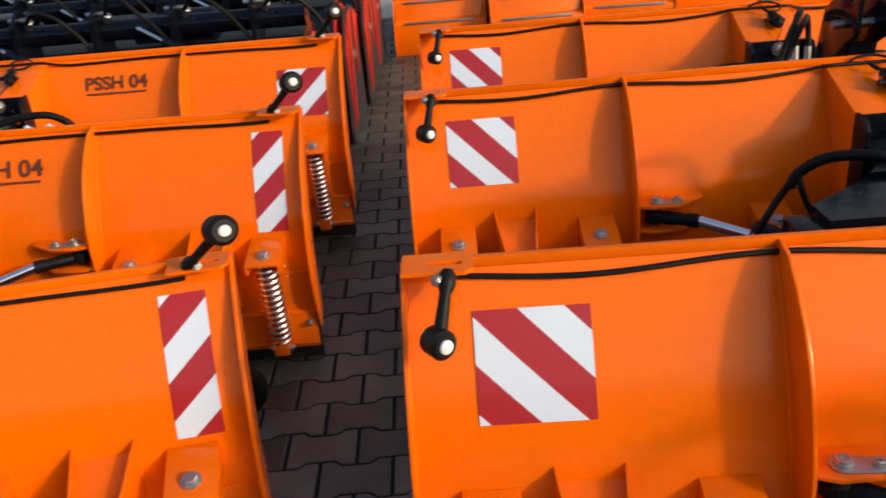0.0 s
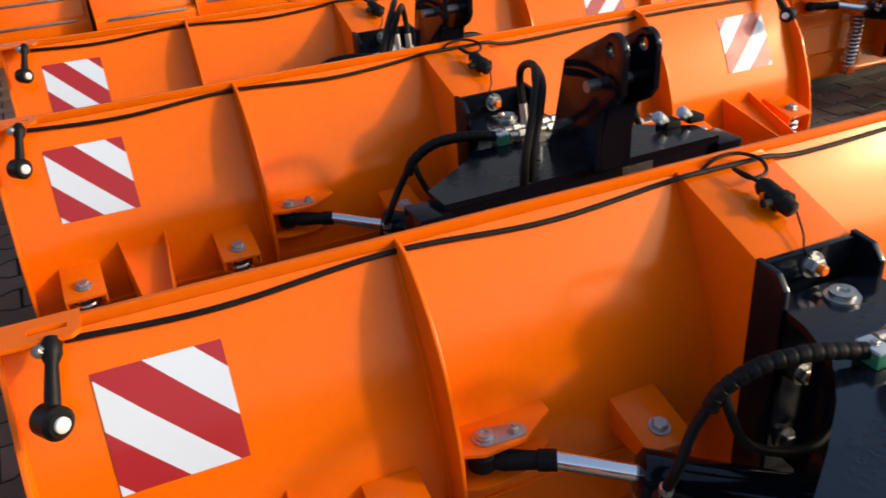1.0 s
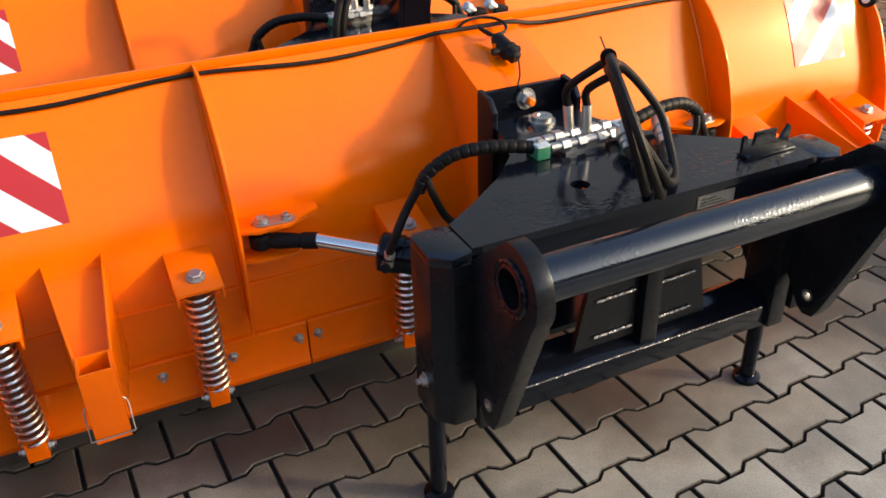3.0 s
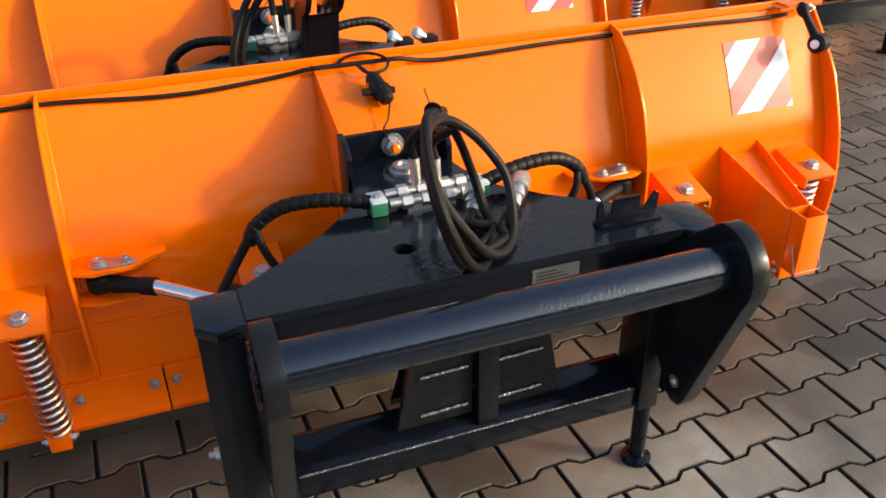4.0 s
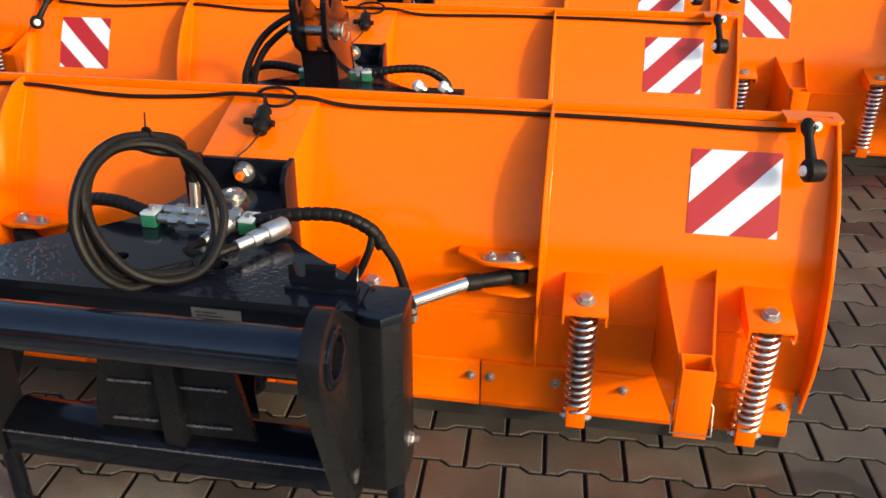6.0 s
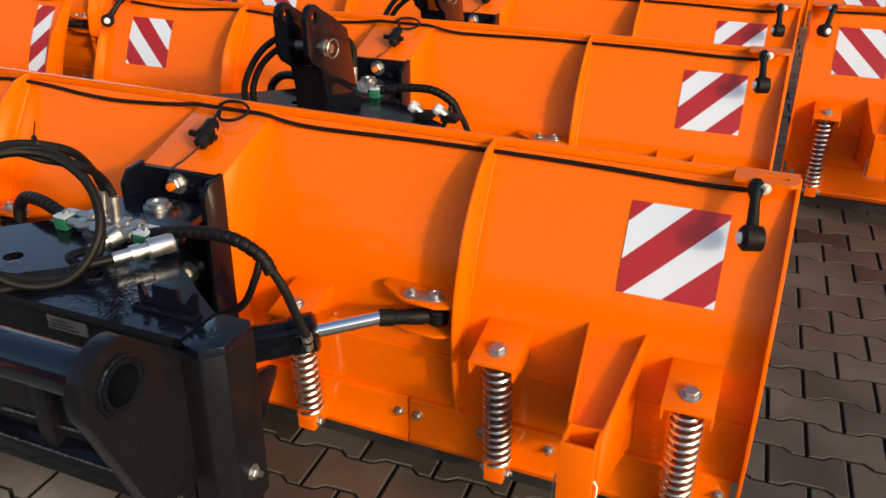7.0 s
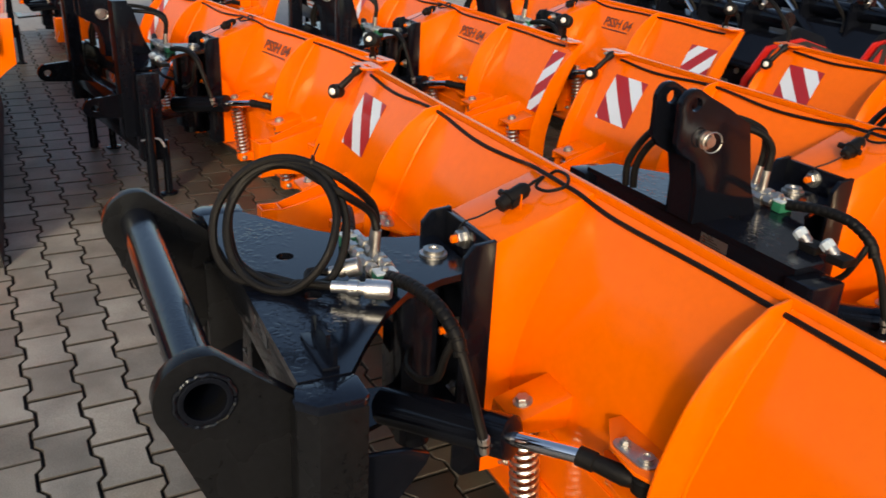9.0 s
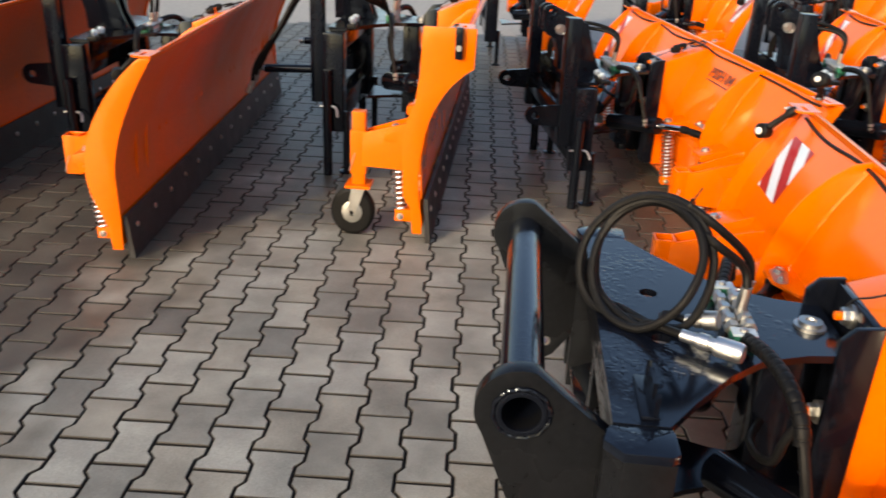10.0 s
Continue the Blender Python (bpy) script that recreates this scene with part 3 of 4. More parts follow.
def add_cable(thing, half):
    """Black cable clipped under the blade's top edge, its plug and the loose lead."""
    pts = []
    for i in range(49):
        x = -(half - 0.09) + 2 * (half - 0.09) * i / 48
        sag = 0.009 * math.sin(x * 4.4) ** 2 + 0.003 * math.sin(x * 11)
        z = 0.813 - sag
        over = max(0.0, 1 - max(0.0, abs(x) - 0.12) / 0.05)
        pts.append((x, back_y(z) - 0.010 - 0.016 * over, z + (0.825 - z) * over))
    cab = part("cable", made(hose, pts, 0.0055, 8, 4), RUBBER, thing, "black cable")
    lead = [(-0.06, -0.022, 0.808), (-0.02, -0.022, 0.838), (0.035, -0.026, 0.842), (0.070, -0.055, 0.832), (0.055, -0.092, 0.820), (0.012, -0.096, 0.818), (-0.006, -0.066, 0.832), (0.004, -0.098, 0.826), (0.012, -0.122, 0.818)]
    part("lead", made(hose, lead, 0.004, 8, 6), RUBBER, cab)
    def plug(bm):
        a = Vector((0.012, -0.12, 0.818))
        d = Vector((0.02, -0.11, -0.045))
        turned(bm, a, d, [(0, 0.012), (0.012, 0.019), (0.05, 0.020), (0.052, 0.024), (0.062, 0.024), (0.064, 0.019), (0.085, 0.017), (0.09, 0.010)], 16)
        rod(bm, (-0.022, -0.170, 0.800), (0.052, -0.170, 0.797), 0.0085, 10)
    part("plug", made(plug), RUBBER, cab, "black connector plug")
    part("plug_tab", made(prism_x, [(-0.1480, 0.776), (-0.1510, 0.776), (-0.1510, 0.812), (-0.1480, 0.812)], -0.010, 0.040), ORANGE, cab, "small orange steel tab")
    wire = [(0.03, -0.205, 0.785), (0.012, -0.245, 0.760), (-0.006, -0.268, 0.745), (-0.002, -0.285, 0.732)]
    part("wire", made(hose, wire, 0.0022, 6, 6), RUBBER, cab)


def add_swivel(thing, loop):
    """Black swivel plate with kingpin, valve block, guarded hoses and beam."""
    half = [(0.108, -0.300), (0.122, -0.39), (0.158, -0.485), (0.228, -0.562), (0.324, -0.638), (0.404, -0.694), (0.404, -0.790)]
    out = half + [(-x, y) for x, y in half[::-1]]
    holes = [circle((-0.102, -0.669), 0.020, 16), circle((0.102, -0.669), 0.020, 16)]
    pl = part("swivel_plate", made(plate, out, holes, 0.664, 0.680, "z"), WET, thing, "rain-wet black steel swivel plate")
    pl.data.materials.append(BLACK)
    for f in pl.data.polygons:
        f.material_index = 0 if abs(f.normal.z) > 0.5 else 1
    part("lower_plate", made(plate, [(x * 0.42, y) for x, y in half[:5]] + [(-x * 0.42, y) for x, y in half[:5][::-1]], [], 0.300, 0.314, "z"), BLACK, pl)
    part("kingpin_tube", made(rod, (0, -0.39, 0.19), (0, -0.39, 0.225), 0.044, 22), BLACK, pl)
    part("hinge_block", made(box, -0.060, 0.060, -0.450, -0.362, 0.225, 0.655), BLACK, pl, "", None, 0.006)
    def cap(bm):
        turned(bm, (0, -0.353, 0.680), (0, 0, 1), [(0, 0.032), (0.006, 0.032), (0.007, 0.024), (0.016, 0.024), (0.017, 0.012), (0.012, 0.010)], 24)
    part("kingpin_washer", made(cap), ZINC, pl, "zinc washer and kingpin")
    # valve block
    def block(bm):
        for y, z in ((-0.497, 0.706), (-0.527, 0.700)):
            rod(bm, (-0.085, y, z), (0.085, y, z), 0.0105, 12)
            for x in (-0.06, -0.02, 0.03, 0.062):
                turned(bm, (x, y, z), (1, 0, 0), [(0, 0.0155), (0.02, 0.0155)], 6)
        rod(bm, (-0.018, -0.497, 0.70), (-0.018, -0.485, 0.768), 0.011, 12)
        rod(bm, (0.020, -0.505, 0.70), (0.020, -0.500, 0.768), 0.011, 12)
        box(bm, -0.05, 0.05, -0.535, -0.488, 0.680, 0.696)
    vb = part("valve_block", made(block), ZINC, thing, "zinc-plated hydraulic valve fittings")
    for s in (-1, 1):
        a, b = sorted((s * 0.090, s * 0.122))
        part("green_clamp", made(box, a, b, -0.538, -0.490, 0.681, 0.708), GREEN, vb, "green plastic hose clamp", None, 0.003)
        part("clamp_top", made(box, a, b, -0.538, -0.490, 0.708, 0.714), BLUE_CAP, vb, "pale blue plastic cap", None, 0.002)
        part("clamp_screw", made(hexnut, (s * 0.106, -0.514, 0.714), (0, 0, 1), 0.007, 0.006), ZINC, vb)
    # the right-hand hose runs a little wider and further forward than the left one
    for s, wide in ((-1, 0.0), (1, 1.0)):
        def at(x, y, z, k):
            return (s * (x + 0.032 * wide * k), y - 0.050 * wide * k, z + 0.036 * wide * k)
        pts = [at(0.118, -0.510, 0.702, 0), at(0.197, -0.486, 0.711, 0.15), at(0.278, -0.461, 0.700, 0.4), at(0.332, -0.440, 0.660, 0.6), at(0.350, -0.431, 0.620, 0.7)]
        part("guarded_hose", made(hose, pts, 0.0140, 12, 34, 0.05, 0.020), RUBBER, vb, "hose in a spiral guard")
        pts = [at(0.343, -0.434, 0.640, 0.65), at(0.376, -0.428, 0.585, 0.65), (s * 0.416, -0.445, 0.530), (s * 0.428, -0.438, 0.490), (s * 0.428, -0.434, 0.470)]
        part("branch_hose", made(hose, pts, 0.0100, 10, 8), RUBBER, vb)
        part("hose_end", made(turned, pts[-1], (-s * 0.002, -0.003, 0.030), [(-0.016, 0.010), (0.006, 0.010), (0.007, 0.0125), (0.020, 0.0125), (0.022, 0.0105)], 10), ZINC, vb)
        pts = [at(0.335, -0.442, 0.655, 0.6), at(0.325, -0.455, 0.61, 0.6), at(0.29, -0.46, 0.545, 0.4), at(0.22, -0.47, 0.505, 0.2), at(0.14, -0.47, 0.49, 0), at(0.058, -0.43, 0.48, 0)]
        part("thin_hose", made(hose, pts, 0.0085, 10, 8), RUBBER, vb)
    # beam across the front of the plate
    beam = part("cross_beam", made(box, -0.392, 0.392, -0.786, -0.715, 0.572, 0.664), BLACK, thing, "", None, 0.004)
    part("rating_label", made(box, 0.098, 0.192, -0.7875, -0.786, 0.628, 0.656), PALE, beam, "worn pale rating label")
    def bars(bm):
        for i in range(3):
            box(bm, 0.106, 0.170 - 0.012 * i, -0.7883, -0.7875, 0.633 + 0.007 * i, 0.635 + 0.007 * i)
    part("label_print", made(bars), INK, beam)
    if not loop:
        return
    # two turns of hose standing on the plate, fanned out below their tie
    def spin(deg):
        flat = Vector((math.cos(radians(deg)), math.sin(radians(deg)), 0.0))
        rise = Vector((-0.36, 0.20, 0.91))
        return flat, (rise - flat * rise.dot(flat)).normalized()
    c = LOOP_C
    h, up = spin(63)
    side = h.cross(up)
    tie_at = c + up * 0.146 + h * 0.045
    pts = [Vector((-0.018, -0.485, 0.768)), Vector((-0.026, -0.497, 0.815)), c + h * 0.112 + up * 0.116]
    for i in range(1, 31):
        a = 50 + 30 * i
        turn = (a - 90) / 360
        w = min(1.0, max(0.0, (turn - 0.72) / 0.5))
        w = w * w * (3 - 2 * w)
        v = min(1.0, max(0.0, (turn - 1.75) / 0.4))
        hh, uu = spin(63 - 14 * w + 10 * v)
        r = 0.147 - 0.023 * w + 0.003 * math.sin(i * 1.7)
        low = (1 - math.sin(radians(a))) / 2
        shift = Vector((0.90, -0.44, 0.0)) * (0.036 * w * (1 - v) * min(1.0, 1.6 * low)) - side * (0.010 * (1 - w) * low)
        pts.append(c + shift + (tie_at - c) * 0.10 * w + r * (hh * math.cos(radians(a)) * 0.94 + uu * math.sin(radians(a))))
    pts += [c + h * 0.02 - up * 0.135 + side * 0.02, Vector((0.080, -0.690, 0.700)), Vector((0.131, -0.631, 0.706))]
    pts = [Vector((p.x, p.y, max(p.z, 0.691))) for p in pts]
    lp = part("hose_coil", made(hose, pts, 0.0090, 10, 5), RUBBER, thing, "loose coil of black rubber hose")
    pts = [Vector((0.020, -0.500, 0.768)), Vector((0.012, -0.512, 0.808)), c + h * 0.125 + up * 0.080 + side * 0.01]
    for i in range(1, 12):
        a = radians(35 + 20 * i)
        pts.append(c + 0.135 * (h * math.cos(a) * 0.86 + up * math.sin(a)) + side * (-0.006 - 0.030 * (1 - math.sin(a)) / 2))
    pts += [c - up * 0.13 + h * 0.06, Vector((0.035, -0.655, 0.700)), Vector((0.055, -0.610, 0.700))]
    pts = [Vector((p.x, p.y, max(p.z, 0.691))) for p in pts]
    part("second_hose", made(hose, pts, 0.0090, 10, 5), RUBBER, lp)
    def tie(bm):
        q = c + up * 0.142 + h * 0.06
        turned(bm, q - h * 0.004, h, [(0, 0.016), (0.005, 0.016)], 14)
        rod(bm, q + up * 0.014, q + up * 0.040 + h * 0.010, 0.0016, 6)
    part("cable_tie", made(tie), RUBBER, lp)
    def coupler(bm, a, d, k):
        turned(bm, a, d, [(0, 0.012), (0.03 * k, 0.012), (0.031 * k, 0.016), (0.05 * k, 0.016), (0.051 * k, 0.013), (0.062 * k, 0.013), (0.063 * k, 0.020), (0.105 * k, 0.020), (0.11 * k, 0.017)], 18)
    part("quick_coupler", made(coupler, (0.128, -0.637, 0.706), (0.064, 0.103, 0.004), 1.1), BRIGHT, lp, "bright quick coupler")
    part("quick_coupler", made(coupler, (0.052, -0.615, 0.700), (0.03, 0.06, 0.02), 0.6), ZINC, lp)


WEB = [(-0.695, 0.510), (-0.590, 0.500), (-0.546, 0.480), (-0.552, 0.462), (-0.695, 0.285)]   # y and z
BAR = (-0.942, 0.687)   # the crossbar's axis: y and z
LOOP_C = Vector((0.000, -0.704, 0.787))


def add_loader_frame(thing):
    """Headstock with two ears and a round bar, window frame, columns and legs."""
    body = thing
    for s in (-1, 1):
        def column(bm):
            poly = [(s * x, y) for x, y in ((0.4055, -0.690), (0.4055, -0.806), (0.452, -0.806), (0.482, -0.776), (0.482, -0.690))][::s]
            prism_z(bm, poly, 0.300, 0.660)
        col = part("column", made(column), SATIN, body, "", None, 0.004)
        cap = [(s * x, y) for x, y in ((0.4045, -0.694), (0.4045, -0.790), (0.420, -0.800), (0.452, -0.808), (0.484, -0.778), (0.484, -0.700), (0.474, -0.688), (0.415, -0.688))]
        part("column_cap", made(plate, cap, [], 0.660, 0.678, "z"), WET, col, "", None, 0.0015)
        part("anchor_web", made(plate, WEB, [], *sorted((s * 0.410, s * 0.424)), "x"), BLACK, body, "", None, 0.002)
        part("upright", made(box, *((-0.3955, -0.360) if s < 0 else (0.350, 0.3955)), -0.800, -0.705, 0.262, 0.571), SATIN, body, "", None, 0.004)
        a, b = sorted((s * 0.378, s * 0.412))
        ear = circle(BAR, 0.080, 18, 75, 215) + [(-0.900, 0.362), (-0.885, 0.337), (-0.860, 0.332), (-0.842, 0.344), (-0.800, 0.405), (-0.720, 0.43), (-0.720, 0.60), (-0.798, 0.662)]
        e = part("ear", made(plate, ear, [circle(BAR, 0.0335, 20), circle((-0.864, 0.382), 0.014, 14)], a, b, "x"), SATIN, body, "", None, 0.0015)
        part("bush", made(plate, circle((-0.864, 0.382), 0.0135, 16), [circle((-0.864, 0.382), 0.009, 12)], a - 0.001, b + 0.001, "x"), ZINC, e)
        part("collar", made(plate, circle(BAR, 0.044, 26), [circle(BAR, 0.0335, 22)], *sorted((s * 0.405, s * 0.418)), "x"), BLACK, e, "", None, 0.003)
        bead = [Vector((s * 0.414, BAR[0] + 0.0475 * math.cos(q), BAR[1] + 0.0475 * math.sin(q))) for q in np.linspace(0, 6.2, 40)]
        bead = [p + Vector((0.0006 * math.sin(i * 2.1), 0.0012 * math.sin(i * 1.7), 0.0012 * math.cos(i * 2.9))) for i, p in enumerate(bead)]
        part("weld_ring", made(hose, bead, 0.0042, 8, 3), BLACK, e)
        leg = part("parking_leg", made(rod, (s * 0.442, -0.690, 0.0), (s * 0.442, -0.690, 0.30), 0.019), BLACK, body)
        part("foot", made(turned, (s * 0.442, -0.690, 0), (0, 0, 1), [(0, 0.035), (0.010, 0.035), (0.016, 0.022)], 18), BLACK, leg)
        part("column_bolt", made(hexnut, (s * 0.481, -0.735, 0.375), (s, 0, 0), 0.012, 0.010, 0.010), ZINC, body)
    part("bar", made(plate, circle(BAR, 0.041, 36), [circle(BAR, 0.0335, 30)], -0.392, 0.392, "x"), WET_BAR, body, "thick round black crossbar, beaded with rain")
    part("lower_beam", made(prism_x, [(-0.790, 0.264), (-0.700, 0.264), (-0.700, 0.346), (-0.728, 0.346), (-0.790, 0.320)], -0.3585, 0.3485), BLACK, body, "", None, 0.004)
    part("centre_post", made(box, -0.002, 0.040, -0.784, -0.742, 0.325, 0.572), SATIN, body, "", None, 0.003)
    for s in (-1, 1):
        m = 0.012
        pts = [(m + s * 0.020, 0.345), (m + s * 0.170, 0.345), (m + s * 0.126, 0.572), (m + s * 0.020, 0.572)]
        g = part("gusset", made(plate, pts, [], -0.764, -0.750, "y"), SATIN, body)
        a, b = sorted((m + s * 0.030, m + s * 0.125))
        for z in (0.460, 0.370):
            part("weld_rib", made(rod, (a, -0.768, z), (b, -0.768, z + 0.003), 0.0030, 10), WELD, g)
    # bright rod in place of the glint along the beam's edge
    part("seam_weld", made(rod, (-0.355, -0.7905, 0.321), (0.333, -0.7905, 0.321), 0.0022, 8), WELD, body)
    def rack(bm):
        pts = [(0.262, 0.688), (0.388, 0.688), (0.391, 0.726), (0.384, 0.730), (0.366, 0.702), (0.351, 0.702), (0.350, 0.728), (0.295, 0.728), (0.293, 0.702), (0.278, 0.700), (0.270, 0.726), (0.262, 0.722)]
        plate(bm, pts, [], -0.722, -0.714, "y")
    rk = part("coupler_rack", made(rack), BLACK, body)
    part("rack_foot", made(box, 0.258, 0.392, -0.742, -0.710, 0.6805, 0.6885), BLACK, rk, "", None, 0.003)


def add_tower_frame(thing, posts):
    """Three-point headstock: two lifting plates with a pin, couplers and columns."""
    for s in (-1, 1):
        a, b = sorted((s * 0.392, s * 0.474))
        part("column", made(box, a, b, -0.806, -0.700, 0.205, 0.662), BLACK, thing, "", None, 0.006)
        leg = part("parking_leg", made(rod, (s * 0.442, -0.690, 0.0), (s * 0.442, -0.690, 0.30), 0.019), BLACK, thing)
        part("foot", made(turned, (s * 0.442, -0.690, 0), (0, 0, 1), [(0, 0.040), (0.008, 0.040), (0.012, 0.022)], 18), BLACK, leg)
    part("lower_beam", made(box, -0.392, 0.392, -0.800, -0.720, 0.235, 0.345), BLACK, thing, "", None, 0.005)
    shape = [(-0.598, 0.680), (-0.635, 0.765), (-0.680, 0.932), (-0.76, 0.978), (-0.83, 1.012)] + circle((-0.880, 0.992), 0.042, 9, 70, 200) + [(-0.918, 0.90), (-0.895, 0.872), (-0.845, 0.845), (-0.825, 0.77), (-0.822, 0.680)]
    holes = [circle((-0.872, 0.995), 0.017, 12)]
    for x in (-0.002, 0.086):
        part("lift_plate", made(plate, shape, holes, x - 0.008, x + 0.008, "x"), BLACK, thing, "", None, 0.0015)
    part("tower_front", made(prism_x, [(-0.822, 0.681), (-0.810, 0.681), (-0.812, 0.77), (-0.835, 0.85), (-0.850, 0.852), (-0.826, 0.77)], 0.0065, 0.0775), BLACK, thing)
    tp = part("top_pin", made(rod, (-0.044, -0.828, 0.905), (0.118, -0.828, 0.905), 0.014), ZINC, thing, "zinc linkage pin with ring clips")
    part("pin_head", made(turned, (0.0945, -0.828, 0.905), (1, 0, 0), [(0, 0.024), (0.008, 0.024)], 18), ZINC, tp)
    part("ring_clip", made(hose, [Vector((0.122 + 0.004 * math.cos(a), -0.828 + 0.026 * math.cos(a), 0.905 + 0.026 * math.sin(a))) for a in np.linspace(0, 6.1, 14)], 0.002, 6, 2), ZINC, tp)
    for x in (0.335, 0.415):
        lean = Vector((-0.70, -0.15, 0.55)).normalized()
        c = part("coupler", made(turned, (x, -0.660, 0.686), lean, [(0, 0.011), (0.015, 0.011), (0.016, 0.0155), (0.040, 0.0155), (0.044, 0.012)], 16), ZINC, thing)
        part("cap", made(turned, Vector((x, -0.660, 0.686)) + lean * 0.034, lean, [(0, 0.0175), (0.018, 0.0175), (0.023, 0.011)], 8), BLUE_CAP, c, "pale blue plastic cap")
        part("coupler_socket", made(box, x - 0.02, x + 0.03, -0.685, -0.635, 0.680, 0.700), RUBBER, c, "", None, 0.003)
    west = [(-0.018, -0.485, 0.765), (-0.022, -0.478, 0.83), (-0.028, -0.50, 0.872), (-0.048, -0.58, 0.905), (-0.090, -0.68, 0.912), (-0.150, -0.77, 0.865), (-0.195, -0.808, 0.77), (-0.200, -0.806, 0.690)]
    middle = [(0.020, -0.500, 0.765), (0.016, -0.495, 0.83), (-0.004, -0.53, 0.872), (-0.036, -0.60, 0.886), (-0.085, -0.70, 0.884), (-0.140, -0.775, 0.835), (-0.172, -0.800, 0.76), (-0.176, -0.798, 0.690)]
    for pts in (west, middle):
        part("lift_hose", made(hose, pts, 0.0105, 10, 8), RUBBER, thing)
    if posts:
        for s in (-1, 1):
            p = part("post", made(box, s * 0.42 - 0.04, s * 0.42 + 0.04, -0.875, -0.808, 0.34, 1.02), BLACK, thing, "tall black headstock post", None, 0.005)
            if posts != "bare":
                part("hook", made(plate, circle((-0.99, 0.50), 0.05, 14, 90, 270) + [(-0.875, 0.44), (-0.875, 0.56)], [circle((-0.99, 0.50), 0.018, 12)], s * 0.42 - 0.01, s * 0.42 + 0.01, "x"), BLACK, p)
            part("stand", made(rod, (s * 0.50, -0.78, 0.0), (s * 0.50, -0.78, 0.5), 0.024), BLACK, p)
            part("stand_pin", made(hose, [(s * 0.50, -0.82, 0.33), (s * 0.50, -0.74, 0.33), (s * 0.53, -0.72, 0.29)], 0.006, 8, 4), ZINC, p)
        part("head_beam", made(box, -0.38, 0.38, -0.870, -0.812, 0.44, 0.54), BLACK, thing, "", None, 0.005)


